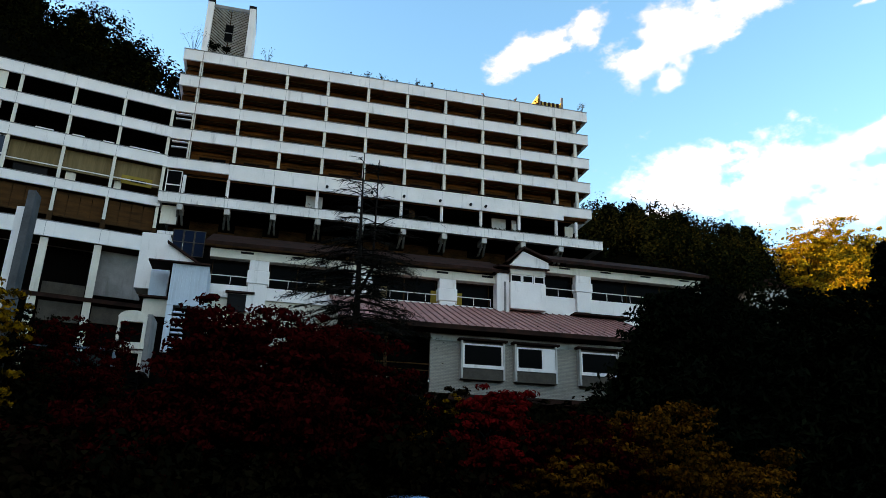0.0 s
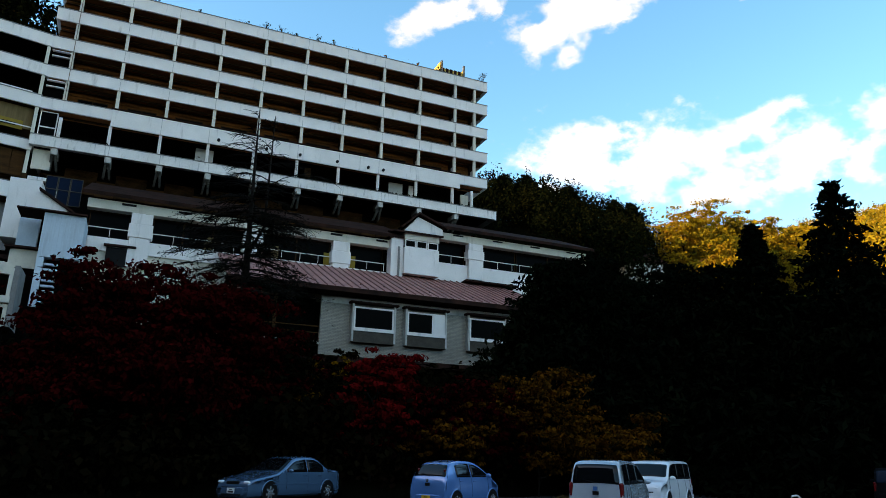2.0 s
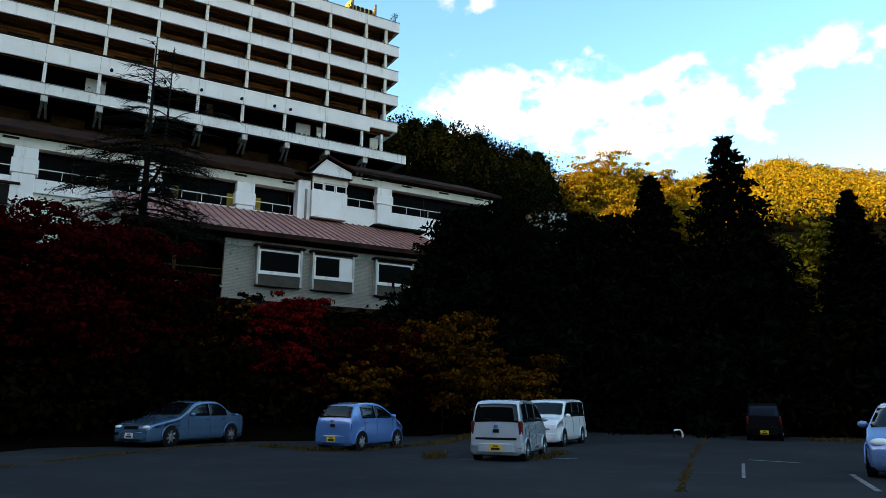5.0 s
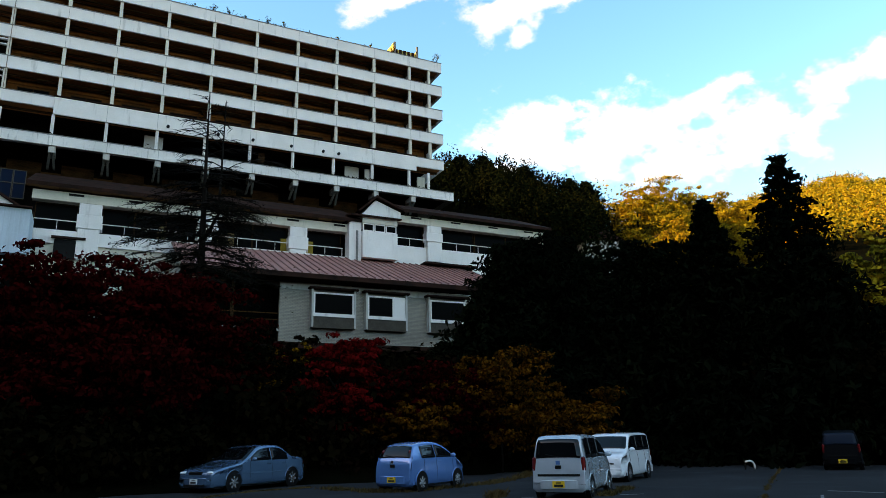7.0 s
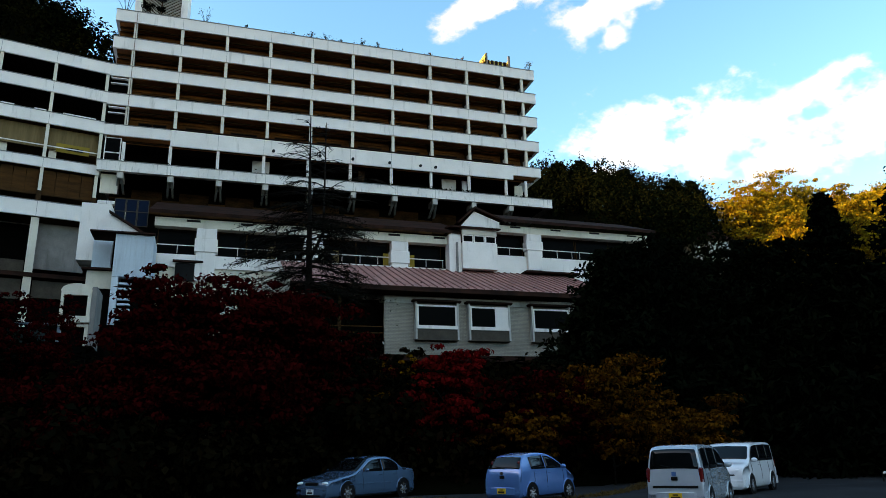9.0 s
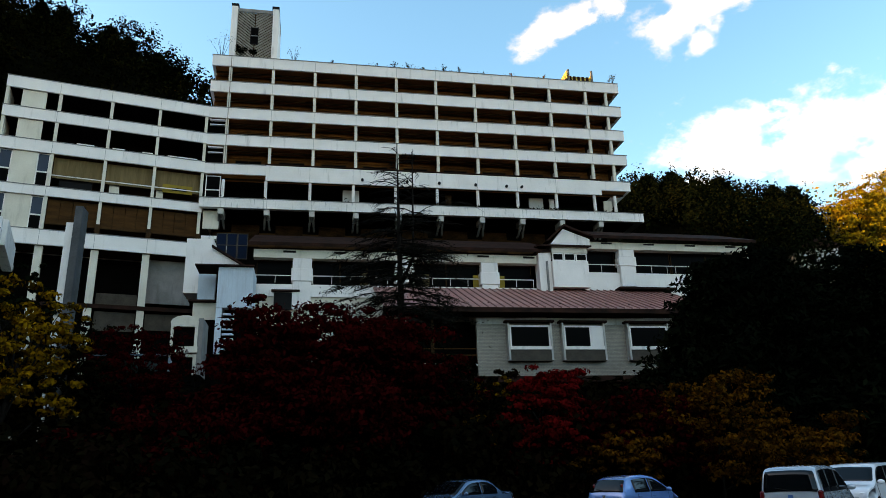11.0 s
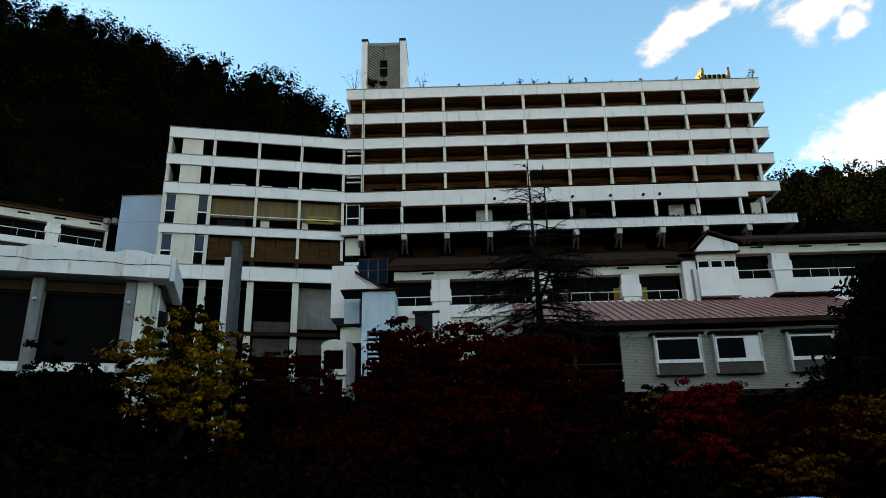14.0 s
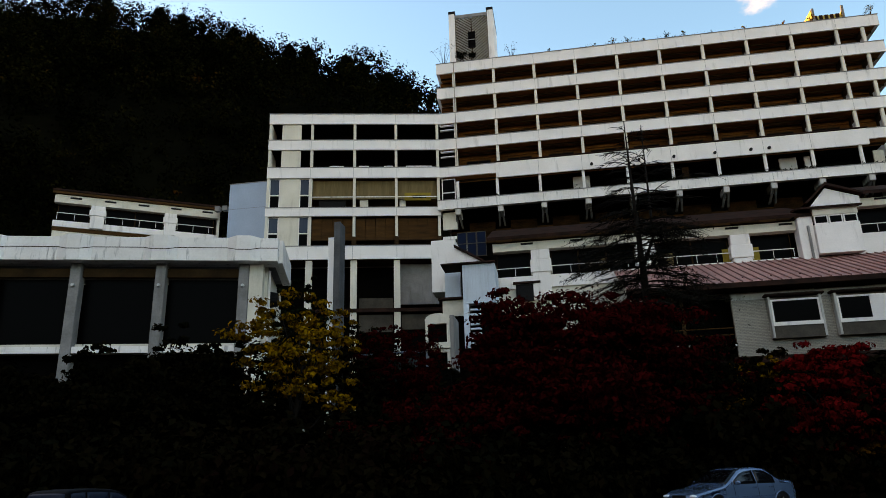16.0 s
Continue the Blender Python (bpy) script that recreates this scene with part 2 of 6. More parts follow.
def build_ground():
    az = np.concatenate([np.arange(-180, -60, 5), np.arange(-60, 75, 1.0), np.arange(75, 180, 5)])
    rad = np.concatenate([[3, 10, 18, 22], np.arange(24, 60, 2), np.arange(60, 260, 8), np.arange(260, 560, 20), [600, 700, 900, 1200, 1800, 3000]])
    A, D = np.meshgrid(np.radians(az), rad)
    X, Y = np.sin(A) * D, np.cos(A) * D
    Z = land(X, Y) - 0.03
    bump = np.array([noise.noise((x * 0.04, y * 0.04, 0)) for x, y in zip(X.ravel(), Y.ravel())]).reshape(X.shape)
    Z = Z + np.where(Z > 0.1, bump * np.minimum(D * 0.012, 3), 0)
    na, nr = len(az), len(rad)
    verts = [(0, 0, -0.03)] + list(zip(X.ravel(), Y.ravel(), Z.ravel()))
    faces = [(0, 1 + (j + 1) % na, 1 + j) for j in range(na)]
    for i in range(nr - 1):
        for j in range(na):
            k = (j + 1) % na
            faces.append((1 + i * na + j, 1 + i * na + k, 1 + (i + 1) * na + k, 1 + (i + 1) * na + j))
    me = bpy.data.meshes.new("ground")
    me.from_pydata(verts, [], faces)
    me.update()
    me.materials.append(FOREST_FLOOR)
    ob = new("ground", me)
    tagged(ob, "dark leaf-littered hillside ground of a wooded valley", "ground", kind="structure")
    return ob


build_ground()


def build_lot():
    """The asphalt of the car park, as one thick sheet."""
    pts = []
    for k in range(-180, 180, 5):
        d = float(np.interp(k, [p[0] for p in EDGE], [p[1] for p in EDGE])) + 0.15 * math.sin(k * 1.7)
        pts.append((math.sin(radians(k)) * d, math.cos(radians(k)) * d))
    bm = bmesh.new()
    top = [bm.verts.new((x, y, 0.0)) for x, y in pts]
    low = [bm.verts.new((x, y, -0.2)) for x, y in pts]
    bm.faces.new(top)
    for i in range(len(top)):
        j = (i + 1) % len(top)
        bm.faces.new((top[i], top[j], low[j], low[i]))
    ob = new("parking_lot", finish(bm, "parking_lot", ASPHALT))
    tagged(ob, "cracked dark asphalt surface of a car park", "car park", kind="structure")


build_lot()


# ---- main wing of the hotel ----
BANDS = [(41.25, 42.40), (38.35, 39.50), (35.48, 36.60), (32.60, 33.70), (29.62, 30.62)]
COLS = [-8.32 + 4.13 * k for k in range(10)] + [31.2]


def window_unit(name, w, h, frame_mat=FRAME, pane_mat=GLASS, mullions=1, t=0.07):
    """Meshes of a window: its frame and its pane, lower left corner at the origin, facing -y."""
    bm = bmesh.new()
    add_box(bm, 0, w, 0, 0.1, 0, t)
    add_box(bm, 0, w, 0, 0.1, h - t, h)
    add_box(bm, 0, t, 0, 0.1, t, h - t)
    add_box(bm, w - t, w, 0, 0.1, t, h - t)
    for k in range(mullions):
        x = w * (k + 1) / (mullions + 1)
        add_box(bm, x - t / 2, x + t / 2, 0.01, 0.09, t, h - t)
    return finish(bm, name + "_frame", frame_mat), box_mesh(name + "_pane", pane_mat, t / 2, w - t / 2, 0.04, 0.06, t / 2, h - t / 2)


def put_window(meshes, parent, x, y, z, label=""):
    fr = shared("window", meshes[0], parent, pose(x, y, z))
    tagged(fr, label)
    shared("pane", meshes[1], fr, Matrix())
    return fr


def slab(parent, x0, x1, z0, z1, depth, y0=0.0, material=WHITE, ends=(True, True), name="balcony_slab"):
    """A floor with its upstand along the front and round the ends."""
    bm = bmesh.new()
    add_box(bm, x0, x1, y0, y0 + 0.18, z0, z1)
    add_box(bm, x0, x1, y0 + 0.18, depth, z0 + 0.02, z0 + 0.24)
    if ends[1]:
        add_box(bm, x1 - 0.18, x1, y0 + 0.18, depth, z0 + 0.24, z1)
    if ends[0]:
        add_box(bm, x0, x0 + 0.18, y0 + 0.18, depth, z0 + 0.24, z1)
    ob = part(name, bm, material, parent)
    cap = bmesh.new()
    add_box(cap, x0 - 0.04, x1 + 0.04, y0 - 0.05, y0 + 0.24, z1 + 0.003, z1 + 0.07)
    part("coping", cap, GREY, ob, "grey weathered coping")
    # joints between the cast lengths of the upstand
    n = int((x1 - x0) / 4.13)
    for k in range(1, n + 1):
        x = COLS[0] + 4.13 * k if parent.name.startswith("hotel_main") else x0 + 4.2 * k
        if x0 + 0.5 < x < x1 - 0.5:
            block("joint", ob, GREY, x - 0.012, x + 0.012, y0 - 0.004, y0 + 0.01, z0 + 0.02, z1 - 0.02)
    return ob


# Brown boards mottled towards near black.
BROWNBOARD = mat("mottled_brown_boards", (0.060, 0.026, 0.010), 0.95, (0.012, 0.006, 0.003), 0.7, 6, (1, 1, 2.5))
RUSTY = mat("rust_stain", (0.26, 0.17, 0.11), 0.9, (0.10, 0.06, 0.04), 1.5, 9)


def main_wing():
    h = thing("hotel_main_wing", pose(0, 64, 0), "long white abandoned hotel wing with deep open balconies", "hotel")
    win = window_unit("balcony_window", 2.5, 1.75, WOOD, GLASS, 1)
    col = box_mesh("column", CREAM, -0.14, 0.14, 0.10, 0.36, 0, 1.0)
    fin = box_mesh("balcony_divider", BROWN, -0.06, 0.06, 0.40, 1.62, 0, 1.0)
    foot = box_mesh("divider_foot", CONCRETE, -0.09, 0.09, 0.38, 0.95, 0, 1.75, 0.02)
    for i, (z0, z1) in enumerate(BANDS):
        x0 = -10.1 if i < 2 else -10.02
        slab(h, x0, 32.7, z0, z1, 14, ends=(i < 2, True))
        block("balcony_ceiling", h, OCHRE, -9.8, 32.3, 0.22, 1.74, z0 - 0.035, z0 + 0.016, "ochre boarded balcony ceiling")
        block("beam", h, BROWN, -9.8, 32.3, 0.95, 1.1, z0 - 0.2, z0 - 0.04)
        if i == 4:
            continue
        zb, zt = BANDS[i + 1][1] + 0.07, z0
        floor = BANDS[i + 1][0] + 0.24
        for k, x in enumerate(COLS):
            shared("column", col, h, Matrix.Translation((x, 0, zb)) @ Matrix.Diagonal((1, 1, zt - zb, 1)))
            shared("balcony_divider", fin, h, Matrix.Translation((x, 0, floor)) @ Matrix.Diagonal((1, 1, zt - floor - 0.05, 1)))
            shared("divider_foot", foot, h, Matrix.Translation((x, 0, floor)))
            if k < 9:
                put_window(win, h, x + 0.8, 1.72, floor + 0.25)
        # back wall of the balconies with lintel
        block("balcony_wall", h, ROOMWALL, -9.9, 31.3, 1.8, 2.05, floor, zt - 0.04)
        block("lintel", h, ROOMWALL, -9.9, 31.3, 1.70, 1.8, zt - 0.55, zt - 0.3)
    # Thin tubes added in place of rust stains down the first column.
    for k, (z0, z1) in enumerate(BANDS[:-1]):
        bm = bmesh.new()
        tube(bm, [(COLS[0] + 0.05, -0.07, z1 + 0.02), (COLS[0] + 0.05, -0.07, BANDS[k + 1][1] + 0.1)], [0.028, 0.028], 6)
        part("drain_pipe", bm, RUSTY, h, "thin rust-coloured tube standing for a rust stain")
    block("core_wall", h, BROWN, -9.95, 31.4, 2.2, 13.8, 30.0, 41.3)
    block("roof_deck", h, GREY, -10.0, 32.6, 0.2, 13.9, 41.5, 41.7)
    # closed white panel below the balconies
    p = block("facing_panel", h, WHITE, -4.45, 29.4, -0.16, -0.004, 29.02, 30.60, "broad flat white facing panel", 0.02)
    for k in range(1, 8):
        block("joint", p, GREY, -4.45 + 4.13 * k - 0.012, -4.45 + 4.13 * k + 0.012, -0.168, -0.161, 29.05, 30.55)
    block("panel_cap", h, ROOFDARK, -4.55, 29.5, -0.24, 0.1, 30.66, 30.74)
    for x in (4.7, 9.1, 16.0, 19.2, 20.8, 12.3):
        bm = bmesh.new()
        bmesh.ops.create_cone(bm, cap_ends=True, segments=12, radius1=0.16, radius2=0.13, depth=0.3, matrix=pose(x, -0.2, 29.5, 90))
        part("vent_pipe", bm, BLACK, h, "black round vent outlet")
    # terrace floor under the panel
    t = slab(h, -10.2, 33.5, 26.02, 26.92, 14, y0=-0.55, material=WHITE_DIRTY, name="terrace_slab")
    tagged(t, "streaked white terrace edge")
    short = box_mesh("column", WHITE_DIRTY, -0.13, 0.13, 0.05, 0.3, 27.0, 29.05)
    for x in [-8.3, -4.4] + [-4.4 + 4.13 * k for k in range(1, 9)] + [30.9]:
        shared("column", short, h, Matrix.Translation((x, 0, 0)))
    # Dark sheets under the slabs stand for the terrace's shade.
    block("terrace_ceiling_shade", h, DARK, -9.9, 31.2, 1.76, 3.6, 29.58, 29.63)
    block("terrace_soffit_shade", h, DARK, -9.9, 32.6, 0.0, 3.2, 25.97, 26.035)
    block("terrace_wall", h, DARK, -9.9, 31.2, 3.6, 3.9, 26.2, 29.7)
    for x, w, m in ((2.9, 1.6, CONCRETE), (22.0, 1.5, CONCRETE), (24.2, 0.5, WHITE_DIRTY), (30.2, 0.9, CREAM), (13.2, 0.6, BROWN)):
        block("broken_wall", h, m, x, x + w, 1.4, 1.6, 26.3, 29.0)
    # recessed storey under the terrace, shade in its wall colour, with raking brackets
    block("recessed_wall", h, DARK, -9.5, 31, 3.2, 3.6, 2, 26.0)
    for z in (23.4, 24.6):
        block("wall_board", h, WOOD, -9.5, 31, 3.05, 3.18, z, z + 0.25)
    # Legs darker than the bracket heads: shade below the terrace, in the colour.
    LEG_SHADE = mat("shaded_concrete", (0.13, 0.118, 0.105), 0.95, (0.05, 0.045, 0.04), 1.2, 9)
    legs = bmesh.new()
    for q in (-1, 1):
        # two raking legs that part below the head
        v = [legs.verts.new(p) for p in ((q * 0.02, -0.28, 25.42), (q * 0.24, -0.28, 25.42), (q * 0.24, 0.1, 25.42), (q * 0.02, 0.1, 25.42),
                                         (q * 0.16, 0.85, 24.45), (q * 0.34, 0.85, 24.45), (q * 0.34, 1.25, 24.45), (q * 0.16, 1.25, 24.45))]
        for f in ((3, 2, 1, 0), (4, 5, 6, 7), (0, 1, 5, 4), (1, 2, 6, 5), (2, 3, 7, 6), (3, 0, 4, 7)):
            legs.faces.new([v[k] for k in f])
    leg_mesh = finish(legs, "bracket_leg", LEG_SHADE)
    head = box_mesh("bracket", CONCRETE, -0.27, 0.27, -0.42, 1.2, 25.43, 26.01, 0.03)
    for x in [-8.3 + 4.13 * k for k in range(10)]:
        b = shared("bracket", head, h, Matrix.Translation((x, 0, 0)))
        shared("bracket_leg", leg_mesh, b, Matrix())
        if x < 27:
            block("brown_panel", h, BROWNBOARD, x + 0.7, x + 3.3, 2.9, 3.04, 23.4, 25.6)
    return h


hotel = main_wing()


LOUVRE = mat("weathered_tan_boards", (0.34, 0.31, 0.26), 0.9, (0.22, 0.19, 0.15), 1.2, 9)


def roof_tower():
    t = thing("roof_tower", pose(-6.45, 66, 42.0), "grey rooftop stair tower with slanted louvre boards between white piers", "tower")
    w, top = 2.42, 7.8
    block("core_wall", t, GREY, -w + 0.3, w - 0.3, 0.5, 4.6, -0.35, top - 0.5)
    for s in (-1, 1):
        x = s * w
        block("pier", t, WHITE, min(x, x - s * 0.62), max(x, x - s * 0.62), 0, 4.8, -0.35, top)
        block("pier_cap", t, BLACK, min(x, x - s * 0.68) - 0.03, max(x, x - s * 0.68) + 0.03, -0.05, 4.85, top + 0.003, top + 0.3)
    block("shadow_gap", t, BROWN, -1.79, 1.79, 0.43, 0.49, -0.3, top - 0.45)
    block("head_beam", t, GREY, -1.79, 1.79, 0.16, 0.26, top - 0.5, top - 0.12)
    # boards slanting up to both sides from the middle
    for s in (-1, 1):
        for k in range(26):
            z0 = -1.35 + k * 0.34
            bm = bmesh.new()
            xa, xb = 0.05, 1.74
            za, zb = z0, z0 + 1.35
            if za < -0.2:
                xa += (-0.2 - za) / 1.35 * 1.57
                za = -0.2
            if zb > top - 0.35:
                xb -= (zb - top + 0.35) / 1.35 * 1.57
                zb = top - 0.35
            if xb - xa < 0.1:
                bm.free()
                continue
            prism(bm, [(s * xa, za), (s * xb, zb), (s * xb, zb + 0.17), (s * xa, za + 0.17)], 0.28, 0.42)
            part("louvre_board", bm, LOUVRE, t)
    wn_ = window_unit("tower_window", 0.8, 2.0, BLACK, GLASS, 0)
    f = put_window(wn_, t, -0.4, 0.12, 3.4)
    block("transom", f, GREY, 0.05, 0.75, -0.01, 0.05, 0.95, 1.05)
    return t


roof_tower()


def roof_box():
    t = thing("roof_parapet_box", pose(29.0, 64.5, 41.7), "small open cream rooftop enclosure with two posts", "rooftop enclosure")
    # Late sun on cream render, put into the yellow colour.
    SUNNY = mat("sunlit_render", (0.62, 0.44, 0.11), 0.85, (0.45, 0.30, 0.08), 1.0, 8)
    block("wall", t, SUNNY, -1.9, -1.65, 0, 3, 0, 2.3)
    block("wall", t, SUNNY, 0.9, 1.1, 0, 3, 0, 1.9)
    block("wall", t, SUNNY, -1.65, 0.9, 0.3, 0.5, 0, 1.75)
    for x in (-1.7, 1.0):
        block("post", t, GREY, x - 0.1, x + 0.1, -0.05, 0.15, 0, 2.45)
    for k in range(5):
        block("slat", t, ROOFDARK, -1.6 + k * 0.5, -1.3 + k * 0.5, 0.2, 0.29, 1.2, 1.75)


roof_box()


# ---- curved-off left wing ----
def left_wing():
    h = thing("hotel_side_wing", pose(-26.55, 60.4, 0, 0, 0, 12.3), "five-storey white hotel wing with glazed and gutted rooms", "hotel")
    L = 16.9
    bands = [(35.52, 36.6), (32.68, 33.7), (29.65, 30.72), (25.66, 26.5), (21.3, 22.6)]
    cols = [0.15, 4.27, 8.5, 12.6, 16.75]
    for i, (z0, z1) in enumerate(bands):
        slab(h, 0, L + (3.2 if i == 4 else 0.02), z0, z1, 11, ends=(True, False), name="floor_band")
        # Dark sheet over each room, painted shade below the pale slab.
        block("room_ceiling_shade", h, DARK if i < 2 else BROWN, 0.3, L - 0.1, 0.2, 2.6, z0 - 0.02, z0 + 0.016)
        if i == 4:
            break
        zb, zt = bands[i + 1][1] + 0.07, z0
        for x in cols:
            block("column", h, CREAM, x - 0.13, x + 0.13, 0.08, 0.4, zb, zt)
        # end bay: narrow lights on both sides of a blind panel
        block("blind_panel", h, CREAM, 1.28, 3.17, 0.2, 0.45, zb - 0.05, zt, "blank cream wall panel")
        if i >= 2:
            for x0, x1 in ((0.28, 1.27), (3.18, 4.14)):
                w = window_unit("side_light", x1 - x0, (zt - zb), WHITE, GLASS, 0, 0.08)
                f = put_window(w, h, x0, 0.28, zb)
                block("transom", f, WHITE, 0.08, x1 - x0 - 0.08, -0.01, 0.07, (zt - zb) * 0.42, (zt - zb) * 0.42 + 0.12)
                # Only the upper part carries the painted sky reflection.
                block("upper_pane", f, SKYGLASS, 0.08, x1 - x0 - 0.08, 0.03, 0.038, (zt - zb) * 0.42 + 0.12, zt - zb - 0.08, "pane coloured with the sky's reflection")
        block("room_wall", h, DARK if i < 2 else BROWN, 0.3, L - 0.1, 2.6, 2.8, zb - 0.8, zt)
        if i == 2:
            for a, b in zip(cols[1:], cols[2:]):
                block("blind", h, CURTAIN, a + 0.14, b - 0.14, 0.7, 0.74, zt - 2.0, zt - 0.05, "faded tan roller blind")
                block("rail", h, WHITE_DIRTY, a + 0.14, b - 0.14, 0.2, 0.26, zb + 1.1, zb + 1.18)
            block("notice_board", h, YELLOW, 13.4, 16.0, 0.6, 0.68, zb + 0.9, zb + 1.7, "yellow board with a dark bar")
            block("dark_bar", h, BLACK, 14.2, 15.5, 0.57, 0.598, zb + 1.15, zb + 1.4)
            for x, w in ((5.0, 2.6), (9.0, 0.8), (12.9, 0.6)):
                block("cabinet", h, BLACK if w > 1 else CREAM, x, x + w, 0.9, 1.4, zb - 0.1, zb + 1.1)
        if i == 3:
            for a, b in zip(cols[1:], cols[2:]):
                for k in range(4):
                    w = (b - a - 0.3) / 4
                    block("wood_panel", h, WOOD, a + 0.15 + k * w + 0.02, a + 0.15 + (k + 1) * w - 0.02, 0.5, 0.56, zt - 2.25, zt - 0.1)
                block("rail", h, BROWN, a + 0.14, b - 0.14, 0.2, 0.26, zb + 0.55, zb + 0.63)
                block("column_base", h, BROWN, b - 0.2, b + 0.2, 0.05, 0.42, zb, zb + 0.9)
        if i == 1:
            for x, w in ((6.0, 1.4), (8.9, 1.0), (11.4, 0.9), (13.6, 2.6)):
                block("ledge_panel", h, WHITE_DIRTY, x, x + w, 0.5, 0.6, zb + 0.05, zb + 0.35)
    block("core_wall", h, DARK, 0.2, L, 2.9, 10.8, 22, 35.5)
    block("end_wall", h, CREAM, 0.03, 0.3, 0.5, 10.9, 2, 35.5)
    # open ground storey, its shade put into near-black walls
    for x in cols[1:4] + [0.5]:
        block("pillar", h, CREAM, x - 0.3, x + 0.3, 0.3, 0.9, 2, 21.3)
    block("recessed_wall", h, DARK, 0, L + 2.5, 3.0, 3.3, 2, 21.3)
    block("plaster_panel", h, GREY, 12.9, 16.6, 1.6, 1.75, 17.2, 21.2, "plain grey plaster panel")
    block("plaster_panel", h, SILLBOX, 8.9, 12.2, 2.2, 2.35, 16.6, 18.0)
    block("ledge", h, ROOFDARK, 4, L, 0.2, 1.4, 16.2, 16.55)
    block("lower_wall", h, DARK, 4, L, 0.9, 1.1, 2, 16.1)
    # Panels in dark grey, the storey's shade taken into their colour.
    block("dim_panel", h, SILLBOX, 9.0, 12.2, 0.75, 0.88, 14.4, 16.05)
    block("dim_panel", h, SILLBOX, 13.0, 16.4, 0.75, 0.88, 14.6, 16.05)
    # link to the main wing
    for z0, z1 in ((33.77, 35.5), (30.8, 32.66)):
        block("link_recess", h, DARK, L + 0.1, L + 1.5, 0.6, 0.7, z0, z1)
    return h


left_wing()


def link_bay():
    h = thing("link_bay", pose(0, 64, 0), "narrow link bay with louvred and glazed openings", "building part")
    for z0, z1 in ((33.77, 35.46), (30.72, 32.58)):
        block("back_panel", h, DARK, -9.95, -8.5, 0.5, 0.6, z0, z1)
        for k in range(2):
            z = z0 + (z1 - z0) * (0.58 + 0.3 * k)
            block("louvre", h, WHITE, -9.9, -8.5, 0.1, 0.4, z, z + 0.09)
    w = window_unit("link_window", 1.35, 2.5, WHITE, GLASS, 0, 0.08)
    f = put_window(w, h, -9.9, 0.3, 27.0)
    block("transom", f, WHITE, 0.08, 1.27, -0.01, 0.07, 1.0, 1.1)
    block("curtain", h, CURTAIN, -9.8, -8.7, 0.5, 0.53, 28.1, 29.5, "pale net curtain")
    block("infill", h, CREAM, -9.9, -8.5, 0.3, 0.5, 24.2, 26.0)
    block("infill", h, WHITE_DIRTY, -9.9, -8.0, 0.0, 0.5, 23.1, 23.4)


link_bay()


def blue_block():
    t = thing("lift_shaft", pose(-31.3, 62.4, 0), "tall plain pale-blue clad lift shaft", "shaft")
    block("cladding", t, BLUECLAD, 0, 4.75, 0, 6, 2, 30.2)
    for z in (23.4, 27.5):
        block("seam", t, GREY, 0.01, 4.74, -0.008, -0.001, z, z + 0.03)
    block("cap", t, GREY, -0.05, 4.8, -0.06, 6.05, 30.203, 30.28)
    block("cladding", t, BLUECLAD, -1.7, -0.02, 0.6, 4, 2, 24.5)
    for x in (-1.6, -0.8):
        block("box", t, GREY, x, x + 0.5, 0.2, 0.7, 27.6, 28.1)


blue_block()


# ---- low annex with the strip of windows ----
def strip_windows(parent, x0, x1, z0, z1, n, y=0.5):
    w = (x1 - x0) / n
    ms = window_unit("strip_window", w - 0.02, z1 - z0, BROWN, GLASS, 0, 0.05)
    for k in range(n):
        put_window(ms, parent, x0 + k * w + 0.02, y, z0)


def railing(parent, x0, x1, z, y=-0.1):
    ob = block("railing", parent, WHITE, x0, x1, y - 0.03, y + 0.03, z, z + 0.06)
    for k in range(int((x1 - x0) / 1.5) + 1):
        x = x0 + k * 1.5 + 0.02
        block("baluster", ob, WHITE_DIRTY, x, x + 0.04, y - 0.02, y + 0.02, z - 0.62, z)


def stepped_pier(parent, x0, x1, z0, z1):
    bm = bmesh.new()
    add_box(bm, x0, x1, -0.35, 0.4, z0, z0 + (z1 - z0) * 0.55)
    add_box(bm, x0 - 0.12, x1 + 0.12, -0.42, 0.4, z0 + (z1 - z0) * 0.552, z0 + (z1 - z0) * 0.8)
    add_box(bm, x0 - 0.03, x1 + 0.03, -0.36, 0.4, z0 + (z1 - z0) * 0.802, z1)
    part("stepped_pier", bm, WHITE, parent, "stepped white rendered pier", 0.03)


def pitched_roof(parent, x0, x1, y0, z0, y1, z1, material, thick=0.2, name="roof"):
    bm = bmesh.new()
    v = [bm.verts.new(p) for p in ((x0, y0, z0), (x1, y0, z0), (x1, y1, z1), (x0, y1, z1), (x0, y0, z0 - thick), (x1, y0, z0 - thick), (x1, y1, z1 - thick), (x0, y1, z1 - thick))]
    for f in ((0, 1, 2, 3), (7, 6, 5, 4), (4, 5, 1, 0), (5, 6, 2, 1), (6, 7, 3, 2), (7, 4, 0, 3)):
        bm.faces.new([v[i] for i in f])
    return part(name, bm, material, parent)


